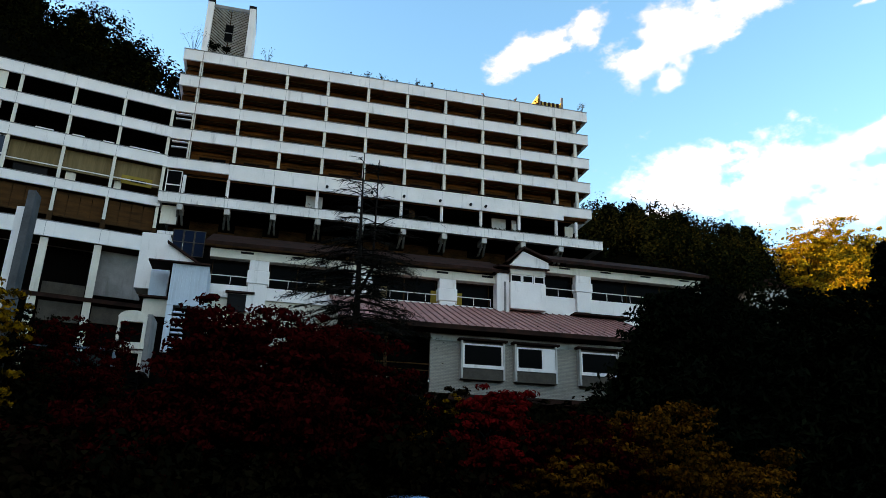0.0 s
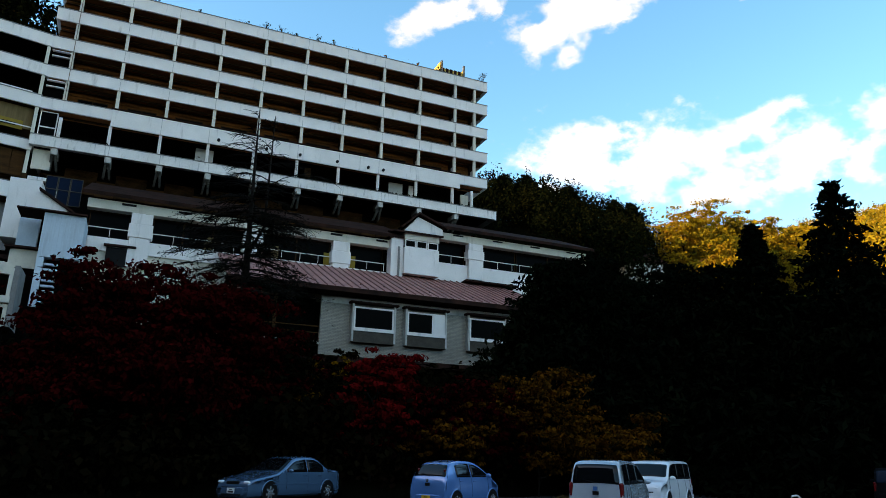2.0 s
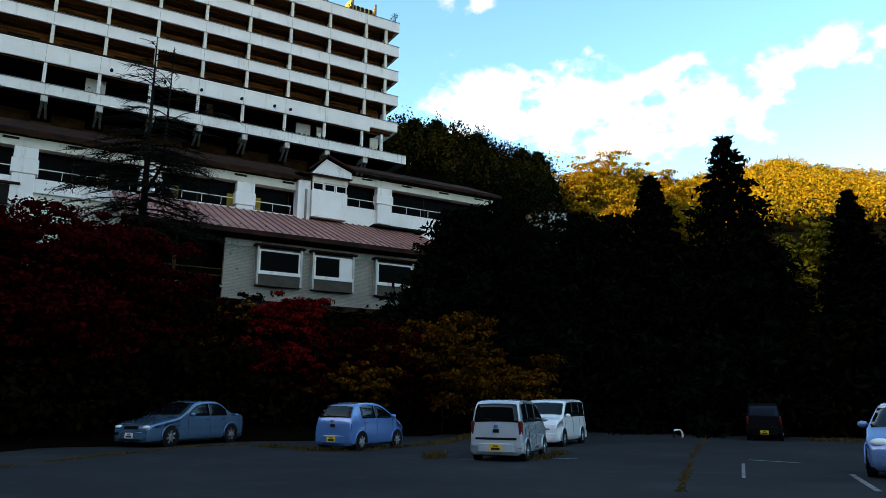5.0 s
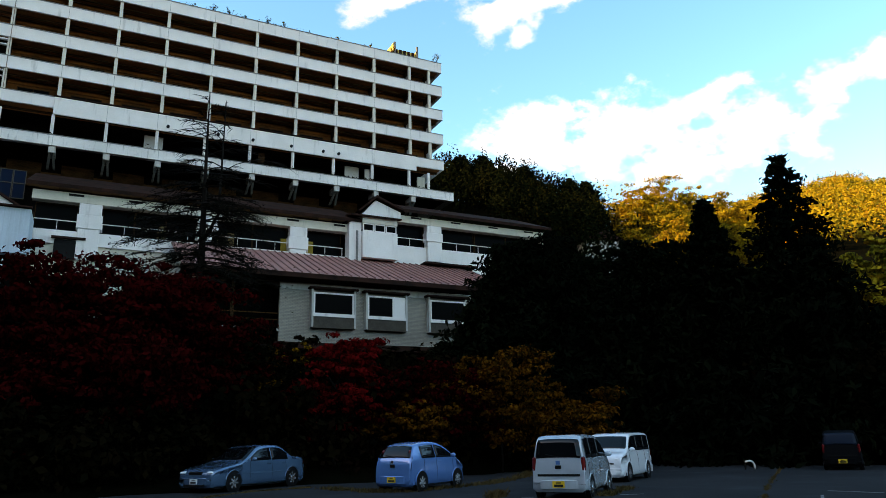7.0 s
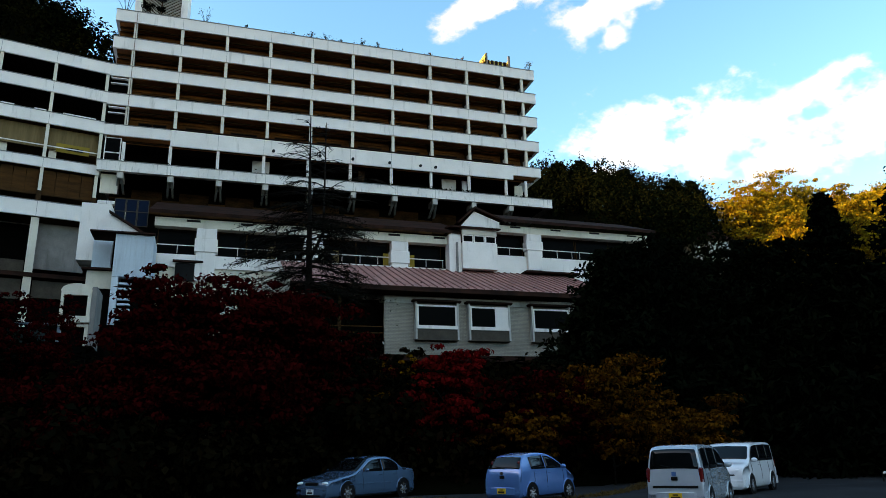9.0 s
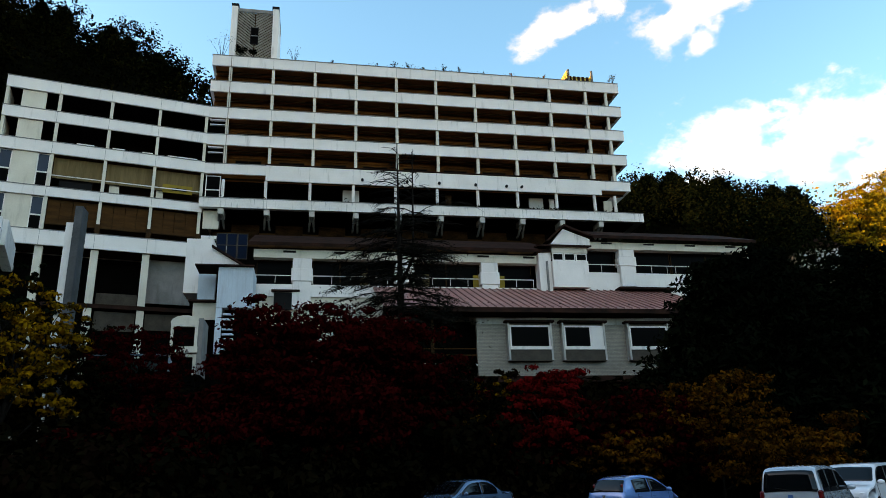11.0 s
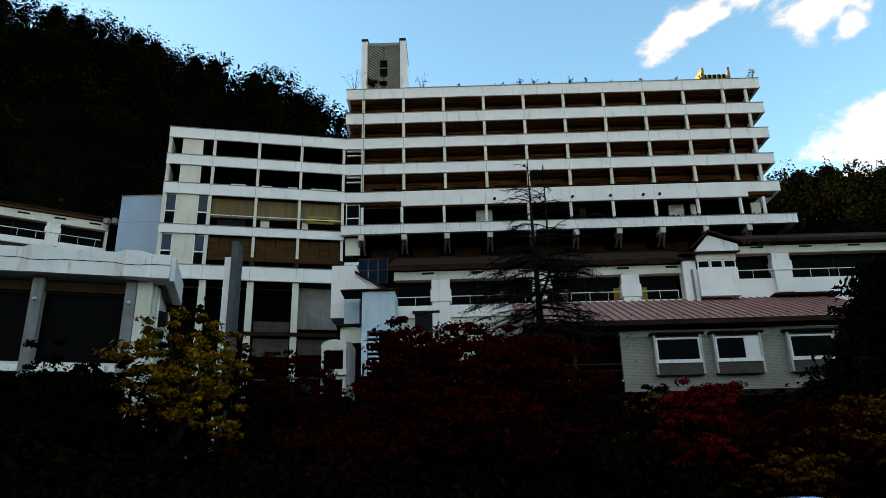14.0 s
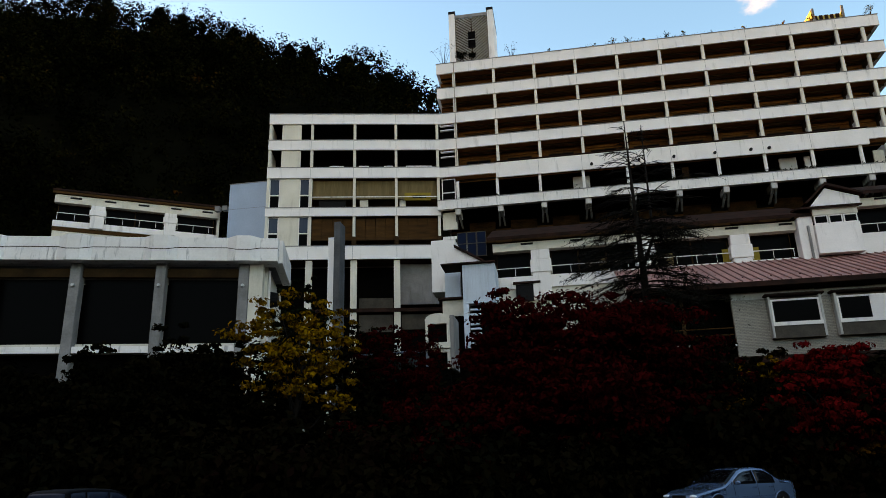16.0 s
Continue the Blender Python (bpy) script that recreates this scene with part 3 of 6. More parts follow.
def annex():
    h = thing("annex", pose(0, 56, 0), "low white annex with a dark roof and broken windows", "building")
    # longer section
    block("wall", h, CREAM, -4.4, 19.6, 0.0, 0.3, 2, 16.7)
    block("wall", h, WHITE, -4.4, 19.6, -0.2, -0.004, 15.7, 16.7)
    block("back_wall", h, DARK, -4.4, 19.6, 2.0, 2.2, 16.7, 19.4)
    block("cornice", h, CREAM, -4.5, 19.6, -0.35, 0.4, 18.85, 19.55)
    pitched_roof(h, -4.9, 20.4, -1.0, 19.95, 5.5, 22.75, ROOFDARK, 0.28)
    for k in range(6):
        block("vent_slot", h, BLACK, -2.2 + k * 4.0, -1.2 + k * 4.0, -0.42, -0.352, 19.3, 19.45)
    spans = [(-4.3, -1.5), (0.15, 6.8), (8.4, 14.0), (15.6, 18.7)]
    for a, b in spans:
        strip_windows(h, a, b, 16.72, 18.84, max(1, round((b - a) / 2.6)))
        railing(h, a, b, 17.42)
    for x0, x1 in ((-1.4, 0.05), (6.9, 8.3), (14.1, 15.5)):
        stepped_pier(h, x0, x1, 14.6, 18.84)
    for x in (15.7, 9.2, 4.0, 13.5):
        block("curtain", h, YELLOW if x > 13 else CURTAIN, x, x + 0.55, 0.36, 0.4, 16.8, 17.9, "hanging yellowed curtain")
    block("window_hood", h, ROOFDARK, -3.0, -0.8, -0.5, -0.21, 16.05, 16.2)
    block("dark_opening", h, BLACK, -2.8, -1.0, -0.26, -0.205, 14.6, 16.0)
    # higher section beyond the gabled bay
    block("wall", h, WHITE, 23.3, 39.2, 0.0, 0.3, 2, 18.3)
    block("back_wall", h, DARK, 23.3, 39.2, 2.0, 2.2, 18.3, 20.9)
    block("cornice", h, CREAM, 23.2, 39.3, -0.35, 0.4, 20.35, 21.0)
    pitched_roof(h, 23.0, 39.8, -1.0, 21.4, 5.0, 23.9, ROOFDARK, 0.28)
    for a, b in ((23.4, 26.5), (28.1, 31.8), (31.9, 38.8)):
        strip_windows(h, a, b, 18.32, 20.34, max(1, round((b - a) / 2.8)))
        railing(h, a, b, 18.95)
    stepped_pier(h, 26.6, 28.0, 17.0, 20.34)
    for k in range(4):
        block("vent_slot", h, BLACK, 25 + k * 4.0, 26 + k * 4.0, -0.42, -0.352, 20.8, 20.92)
    block("awning", h, ROOFDARK, 26.0, 31.3, -1.1, -0.004, 16.6, 16.75, "dark lean-to canopy")
    block("end_wall", h, WHITE, 39.2, 39.5, 0, 6, 2, 21.0)
    # gabled bay
    block("bay_wall", h, WHITE, 20.1, 23.3, -1.2, -0.5, 16.6, 18.9, "flat white panel of the bay")
    block("bay_top", h, CREAM, 20.1, 23.3, -1.2, -0.5, 19.62, 20.3)
    ms = window_unit("bay_light", 0.98, 0.68, WHITE, GLASS, 0, 0.08)
    for k in range(3):
        put_window(ms, h, 20.15 + k * 1.05, -1.15, 18.92)
    bm = bmesh.new()
    prism(bm, [(19.0, 16.2), (20.08, 16.2), (20.08, 20.0), (19.0, 19.6)], -0.9, 0.2)
    part("cheek_wall", bm, WHITE, h)
    block("drain_pipe", h, GREY, 19.6, 19.75, -1.05, -0.92, 16.3, 18.9)
    bm = bmesh.new()
    prism(bm, [(20.0, 20.35), (23.6, 20.35), (23.6, 20.9), (21.25, 21.75)], -1.25, 3)
    part("gable", bm, WHITE, h, "small white gable")
    bm = bmesh.new()
    prism(bm, [(19.7, 20.5), (21.25, 21.9), (23.8, 20.98), (23.8, 21.12), (21.25, 22.12), (19.55, 20.55)], -1.6, 4)
    part("gable_roof", bm, ROOFDARK, h)
    pitched_roof(h, 19.0, 23.6, -1.5, 20.25, 0.2, 20.6, ROOFDARK, 0.14, "eave_roof")
    return h


annex()


def brick_mat():
    m = bpy.data.materials.new("small_glazed_tiles")
    m.use_nodes = True
    n, l = m.node_tree.nodes, m.node_tree.links
    b = n["Principled BSDF"]
    b.inputs["Roughness"].default_value = 0.6
    tc = n.new("ShaderNodeTexCoord")
    mp = n.new("ShaderNodeMapping")
    mp.inputs["Rotation"].default_value = (radians(90), 0, 0)
    l.new(tc.outputs["Object"], mp.inputs["Vector"])
    br = n.new("ShaderNodeTexBrick")
    br.inputs["Scale"].default_value = 1.0
    br.inputs["Brick Width"].default_value, br.inputs["Row Height"].default_value, br.inputs["Mortar Size"].default_value = 0.24, 0.10, 0.012
    br.inputs["Color1"].default_value, br.inputs["Color2"].default_value, br.inputs["Mortar"].default_value = (0.46, 0.385, 0.30, 1), (0.36, 0.30, 0.23, 1), (0.20, 0.175, 0.145, 1)
    l.new(mp.outputs["Vector"], br.inputs["Vector"])
    nz = n.new("ShaderNodeTexNoise")
    nz.inputs["Scale"].default_value, nz.inputs["Detail"].default_value = 0.5, 6
    l.new(tc.outputs["Object"], nz.inputs["Vector"])
    mx = n.new("ShaderNodeMix")
    mx.data_type, mx.blend_type = "RGBA", "MULTIPLY"
    mx.inputs["Factor"].default_value = 0.6
    l.new(br.outputs["Color"], mx.inputs["A"])
    l.new(nz.outputs["Fac"], mx.inputs["B"])
    l.new(mx.outputs["Result"], b.inputs["Base Color"])
    bp = n.new("ShaderNodeBump")
    bp.inputs["Strength"].default_value = 0.4
    l.new(br.outputs["Fac"], bp.inputs["Height"])
    bp.invert = True
    l.new(bp.outputs["Normal"], b.inputs["Normal"])
    return m


TILES = brick_mat()


def dining_hall():
    h = thing("dining_hall", pose(0, 48.5, 0), "tiled hall with a rusty red standing-seam roof and boxed windows", "building")
    y0, z0, y1, z1 = -1.3, 12.95, 7.4, 16.65
    r = pitched_roof(h, 5.0, 30.6, y0, z0, y1, z1, ROOFRED, 0.12)
    length, ang = math.hypot(y1 - y0, z1 - z0), math.atan2(z1 - z0, y1 - y0)
    rib = box_mesh("roof_seam", mat("dark_rusty_seam", (0.24, 0.10, 0.085), 0.6, (0.16, 0.07, 0.06), 1, 8), -0.035, 0.035, 0, length, 0.002, 0.085)
    for k in range(43):
        shared("roof_seam", rib, r, pose(5.1 + k * 0.6, y0, z0, math.degrees(ang)))
    knob = box_mesh("snow_guard", ROOFDARK, -0.05, 0.05, -0.04, 0.04, 0.087, 0.14)
    for row, s in ((0, 1.2),):
        for k in range(14):
            shared("snow_guard", knob, r, pose(5.4 + k * 1.8 + row * 0.6, y0 + math.cos(ang) * s, z0 + math.sin(ang) * s, math.degrees(ang)))
    block("eave_fascia", h, ROOFDARK, 4.9, 30.7, y0 - 0.06, y0 + 0.12, z0 - 0.36, z0 - 0.02)
    block("soffit", h, ROOFDARK, 5.0, 30.6, y0 + 0.13, 0.3, z0 - 0.36, z0 - 0.25)
    block("wall", h, TILES, 11.7, 30.4, 0.0, 0.3, 8.3, 12.5, "pale tiled wall")
    # The porch's depth is painted dark on its back wall.
    block("porch_wall", h, DARK, 5.4, 11.69, 1.6, 1.9, 2, 12.5, "back of the open porch, its shade in the colour")
    block("porch_floor", h, CONCRETE, 5.4, 11.69, -0.1, 1.59, 9.0, 9.2)
    for x in (5.6, 8.4):
        block("porch_post", h, BROWN, x, x + 0.22, 0.0, 0.22, 9.2, 12.55)
    for z in (9.75, 10.2):
        block("porch_rail", h, WOOD, 5.5, 11.65, -0.02, 0.06, z, z + 0.07)
    block("frieze", h, CONCRETE, 11.7, 30.4, -0.06, -0.003, 12.0, 12.45)
    block("base_recess", h, DARK, 7.0, 30.4, 1.2, 1.4, 2, 8.2)
    block("base_beam", h, ROOFDARK, 6.9, 30.5, -0.2, 0.5, 7.85, 8.28)
    block("core_wall", h, DARK, 7.2, 30.2, 2.1, 7.2, 2, 12.4)
    ms = window_unit("box_window", 3.0, 1.75, WHITE_DIRTY, GLASS, 0, 0.12)
    for k, x in enumerate((14.0, 18.05, 23.1)):
        f = put_window(ms, h, x, -0.42, 10.1, "boxed-out window in a pale frame")
        block("surround", f, CONCRETE, -0.14, -0.004, -0.05, 0.42, -0.75, 1.95)
        block("surround", f, CONCRETE, 3.004, 3.14, -0.05, 0.42, -0.75, 1.95)
        block("hood", f, ROOFDARK, -0.35, 3.35, -0.2, 0.42, 1.96, 2.12, "dark projecting hood", 0.05)
        block("sill_box", f, SILLBOX, -0.1, 3.1, -0.02, 0.42, -0.8, -0.004, "dark grey box below the window")
        block("sill", f, WHITE, -0.02, 3.02, -0.08, 0.05, 0.002, 0.24)
        if k == 1:
            block("shutter", f, WHITE, 1.95, 2.9, -0.02, 0.035, 0.25, 1.7, "white board over a third of the pane")
    return h


dining_hall()


# ---- concrete hall in front of the side wing ----
def front_hall():
    h = thing("concrete_hall", pose(-17.7, 42, -0.33, 0, 0, 15.7), "flat-roofed concrete hall with a folded white fascia and dark bays", "building")
    piers = [-2.1 - 5.12 * k for k in range(7)]
    # folded fascia: the face swells out at every pier
    def run(z0, z1, d0, d1, y_off, name, material):
        bm = bmesh.new()
        line = [(0.35, -0.9)]
        for x in piers:
            line += [(x + 1.35, -0.9), (x + 0.75, -1.25), (x - 0.1, -1.25), (x - 0.7, -0.9)]
        line.append((-34, -0.9))
        lo = [bm.verts.new((x, y + y_off, z0 + (d0 if y < -1 else 0))) for x, y in line]
        hi = [bm.verts.new((x, y + y_off, z1 + (d1 if y < -1 else 0))) for x, y in line]
        lob = [bm.verts.new((x, 0.6, z0)) for x, y in line]
        hib = [bm.verts.new((x, 0.6, z1)) for x, y in line]
        for i in range(len(line) - 1):
            bm.faces.new((lo[i], lo[i + 1], hi[i + 1], hi[i]))
            bm.faces.new((lob[i + 1], lob[i], hib[i], hib[i + 1]))
            bm.faces.new((hi[i], hi[i + 1], hib[i + 1], hib[i]))
            bm.faces.new((lob[i], lob[i + 1], lo[i + 1], lo[i]))
        bm.faces.new((lo[0], hi[0], hib[0], lob[0]))
        bm.faces.new((lo[-1], lob[-1], hib[-1], hi[-1]))
        return part(name, bm, material, h, "dark joint along the fascia" if name == "fascia_joint" else "folded white fascia with dark streaks")
    run(15.2, 16.02, -0.09, -0.2, 0.0, "fascia", WHITE_DIRTY)
    run(16.07, 16.75, -0.2, 0.06, 0.09, "fascia", WHITE_DIRTY)
    run(16.022, 16.068, -0.2, -0.2, -0.012, "fascia_joint", BROWN)
    block("fascia_return", h, WHITE_DIRTY, 0.05, 0.6, -0.2, 5.5, 15.25, 16.8)
    block("roof_deck", h, GREY, -34, 0.3, 0.62, 9, 16.3, 16.6)
    for x in piers:
        bm = bmesh.new()
        add_box(bm, x, x + 0.62, -0.35, 0.5, 1.0, 15.2)
        p = part("pier", bm, GREY, h, "bare grey concrete pier", 0.03)
        bm = bmesh.new()
        bmesh.ops.create_cone(bm, cap_ends=True, segments=12, radius1=0.12, radius2=0.09, depth=0.25, matrix=pose(x + 0.3, -0.45, 13.7, 90))
        part("bulkhead_lamp", bm, FRAME, p, "small round unlit lamp")
        if x > -30:
            block("lintel", h, BROWN, x - 4.48, x - 0.02, 0.05, 0.4, 14.35, 14.9)
            block("opening_glass", h, GLASS, x - 4.48, x - 0.02, 0.6, 0.64, 10.15, 14.3, "dark pane of the bay")
            block("sill", h, WHITE_DIRTY, x - 4.48, x - 0.02, -0.25, 0.45, 9.5, 9.9, "cream window sill")
            block("sill_rail", h, CREAM, x - 4.48, x - 0.02, 0.2, 0.45, 9.92, 10.12)
    block("corner_pier", h, CREAM, -1.45, -0.6, -0.2, 0.6, 1.0, 15.2)
    # Near-black walls put the darkness inside the bays into colour.
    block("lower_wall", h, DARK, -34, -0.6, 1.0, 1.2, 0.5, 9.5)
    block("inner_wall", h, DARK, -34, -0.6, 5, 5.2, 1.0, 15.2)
    s = block("side_wall", h, CREAM, -0.7, -0.4, 0.62, 8.8, 1.0, 15.2)
    block("side_beam", s, WHITE_DIRTY, -0.39, -0.1, 1.2, 8.8, 12.2, 12.5)
    bm = bmesh.new()
    bmesh.ops.create_cone(bm, cap_ends=True, segments=14, radius1=0.55, radius2=0.45, depth=0.5, matrix=pose(-0.1, 2.2, 13.4, 0, 90))
    part("fan_cowl", bm, BLACK, s, "black round fan cowl")
    block("drain_pipe", s, WHITE, -0.38, -0.26, 1.1, 1.22, 5, 15.1)
    return h


front_hall()


def upper_lodge():
    h = thing("upper_lodge", pose(-45.8, 56.3, 0.15, 0, 0, 31.6), "cream lodge with a rusty eave and a strip of windows", "building")
    L = 14.7
    block("wall", h, CREAM, 0, L, 0.0, 0.25, 2, 25.3)
    block("sill_band", h, WHITE, -0.05, L + 0.05, -0.12, -0.004, 24.75, 25.35)
    block("rust_band", h, WOOD, -0.05, L + 0.05, -0.08, -0.004, 24.35, 24.72, "rust-stained ledge")
    block("cornice", h, CREAM, -0.1, L + 0.1, -0.3, 0.3, 27.1, 27.9)
    block("eave", h, WOOD, -0.3, L + 0.3, -0.55, 0.5, 27.93, 28.15)
    pitched_roof(h, -0.3, L + 0.3, -0.55, 28.4, 6, 29.6, ROOFDARK, 0.2)
    for a, b in ((0.2, 3.0), (4.4, 9.6), (10.9, 14.4)):
        strip_windows(h, a, b, 25.38, 27.08, max(1, round((b - a) / 2.4)), 0.3)
        railing(h, a, b, 26.1)
    for a, b in ((3.1, 4.3), (9.7, 10.8)):
        stepped_pier(h, a, b, 24.8, 27.08)
    for k in range(5):
        block("vent_slot", h, BLACK, 1.2 + k * 3, 2.2 + k * 3, -0.36, -0.302, 27.55, 27.7)
    block("back_wall", h, DARK, 0, L, 2.4, 2.6, 2, 28)
    block("end_wall", h, CREAM, L - 0.02, L + 0.25, 0, 5, 2, 28)


upper_lodge()


def pylon():
    t = thing("pylon", pose(-14.2, 44, 4), "slim concrete pylon, white on one face, grey on another", "pylon")
    block("pale_fin", t, WHITE, -0.45, 0.03, -0.1, 0.45, -2, 13.1)
    block("grey_fin", t, mat("dark_grey_concrete", (0.10, 0.10, 0.10), 0.95, (0.06, 0.06, 0.06), 1.0, 9), 0.034, 0.45, -0.35, 0.8, -2, 14.1)


pylon()


def service_block():
    t = thing("service_block", pose(0, 51, 0), "patched metal-clad service block with ducts and a small gable", "building")
    block("white_box", t, WHITE, -9.34, -7.37, 3, 5, 15.4, 19.7, "plain white boxed duct")
    block("grey_box", t, WHITECLAD, -8.2, -7.0, 2.4, 3.0, 14.5, 17.2)
    block("canopy", t, ROOFDARK, -8.1, -4.0, -0.3, 2.0, 16.62, 16.72)
    c = block("cladding", t, WHITECLAD, -6.5, -4.05, 0, 3, 13.6, 16.6, "pale ribbed metal cladding")
    rib = box_mesh("rib", WHITECLAD, -0.03, 0.03, -0.04, -0.003, 13.62, 16.58)
    for k in range(9):
        shared("rib", rib, c, Matrix.Translation((-6.3 + k * 0.27, 0, 0)))
    block("post", t, WHITECLAD, -6.5, -6.1, 0, 0.4, 10.3, 13.58)
    block("post_base", t, DARK, -6.5, -6.1, 0.02, 0.38, 2, 10.29)
    for k in range(8):
        block("louvre_slat", t, WHITECLAD, -6.05, -5.25, 0.2, 0.5, 10.6 + k * 0.36, 10.72 + k * 0.36)
    block("wall", t, DARK, -6.0, -3.9, 0.7, 3, 2, 13.58)
    bm = bmesh.new()
    prism(bm, [(-7.3, 17.2), (-4.9, 17.2), (-7.1, 18.7), (-7.3, 18.7)], 2.2, 4)
    part("gable_wall", bm, WHITE, t)
    bm = bmesh.new()
    prism(bm, [(-7.35, 18.75), (-4.5, 17.0), (-4.5, 17.15), (-7.35, 18.92)], 1.9, 4.2)
    part("gable_roof", bm, ROOFDARK, t)
    block("wall", t, CREAM, -8.3, -6.6, 1.5, 2, 13.05, 14.3)
    block("lower_wall", t, DARK, -8.9, -6.6, 1.55, 2, 2, 13.04)
    block("eave", t, ROOFDARK, -8.6, -6.4, 1.1, 2.0, 14.31, 14.45)
    ms = window_unit("stair_window", 0.85, 2.3, SILLBOX, glass_mat("blue_tinted_glass", (0.004, 0.011, 0.026), 0.3, 0.02), 0, 0.05)
    for k in range(3):
        f = put_window(ms, t, -8.0 + k * 0.88, 9, 20.0, "blue-tinted stair window")
        block("transom", f, SILLBOX, 0.06, 0.79, -0.01, 0.05, 1.2, 1.25)
    # small arched porch
    a = thing("porch_dormer", pose(-0.25, 48, -0.15), "small arched plaster porch with a dark opening", "porch")
    bm = bmesh.new()
    arch = [(-8.6, 10.2), (-8.45, 10.2), (-8.45, 11.75), (-7.1, 11.75), (-7.1, 10.2), (-6.9, 10.2), (-6.9, 11.9)] + [(-7.75 + 0.9 * math.cos(q), 12.0 + 0.5 * math.sin(q)) for q in np.linspace(0.1, 3.0, 8)] + [(-8.6, 11.9)]
    prism(bm, arch, 0, 0.5)
    part("arch_wall", bm, CREAM, a)
    block("inside", a, DARK, -8.5, -7.0, 0.3, 0.45, 2.0, 11.76)
    block("ledge", a, CREAM, -8.6, -6.85, -0.2, 0.3, 10.0, 10.4)
    block("side_wall", a, GREY, -6.88, -6.6, 0.0, 2.5, 8.6, 12.3)
    block("frame", a, CREAM, -8.6, -6.9, 0.0, 0.3, 9.75, 9.95)
    block("jamb", a, BLUECLAD, -8.6, -8.4, 0, 0.3, 8.3, 9.74)
    block("jamb", a, CREAM, -7.1, -6.9, 0, 0.3, 8.6, 9.74)
    block("foot", a, DARK, -8.6, -6.9, 0.02, 0.28, 2, 8.29)


service_block()


def glass_lean_to():
    t = thing("glass_lean_to", pose(0, 46, 0), "low glazed lean-to with a pale metal roof edge", "lean-to")
    block("base", t, DARK, -12.6, -8.9, 0, 2.5, 1.5, 7.4)
    ms = window_unit("pane_unit", 1.2, 1.75, BLACK, glass_mat("greenish_glass", (0.016, 0.030, 0.030), 0.3, 0.08), 0, 0.06)
    for k in range(3):
        put_window(ms, t, -12.55 + k * 1.22, 0.05, 7.42)
    pitched_roof(t, -12.8, -8.8, -0.3, 9.35, 2.6, 9.9, mat("slate_blue_sheet", (0.10, 0.15, 0.20), 0.5, (0.06, 0.09, 0.12), 1, 8), 0.1)


glass_lean_to()


def far_house(x, y, z, w, hgt, rot, wall, roofm, label):
    h = thing("house", pose(x, y, z, 0, 0, rot), label, "house", "houses among the trees")
    block("wall", h, wall, -w / 2, w / 2, 0, w * 0.8, -16, hgt)
    bm = bmesh.new()
    prism(bm, [(-w / 2 - 0.5, hgt), (w / 2 + 0.5, hgt), (0, hgt + w * 0.28)], -0.5, w * 0.8 + 0.5)
    part("roof", bm, roofm, h)
    ms = window_unit("house_window", 1.3, 1.2, WHITE, GLASS, 1)
    for k in (-1, 1):
        put_window(ms, h, k * w * 0.25 - 0.65, -0.06, hgt - 2.0)


far_house(63, 75, 26.0, 5.0, 1.8, -10, WHITE, ROOFDARK, "small white house with a dark roof among pines")
far_house(79, 82, 22.0, 6, 2.5, -20, CREAM, ROOFDARK, "cream house half hidden by trees")
far_house(33, 50, 8.5, 4.5, 3.2, -20, WHITE, ROOFDARK, "white outbuilding behind the dark pines")
far_house(86, 88, 31.0, 6.0, 2.2, -30, WOOD, ROOFRED, "brown wooden house touched by the sun")


# ---- trees ----
def unit_rows(n, rng):
    v = rng.normal(size=(n, 3))
    return v / np.linalg.norm(v, axis=1)[:, None]


def clump_points(rng, centres, radii, per, flat=0.75):
    """Leaf places: on and inside uneven blobs round the twig ends."""
    n = len(centres)
    idx = np.repeat(np.arange(n), per)
    d = unit_rows(n * per, rng)
    r = radii[idx] * rng.uniform(0.08, 1.0, n * per) ** 0.75
    p = centres[idx] + d * r[:, None] * np.array([1, 1, flat])
    nrm = d + rng.normal(size=d.shape) * 0.5 + np.array([0, 0, 0.4])
    return p, nrm


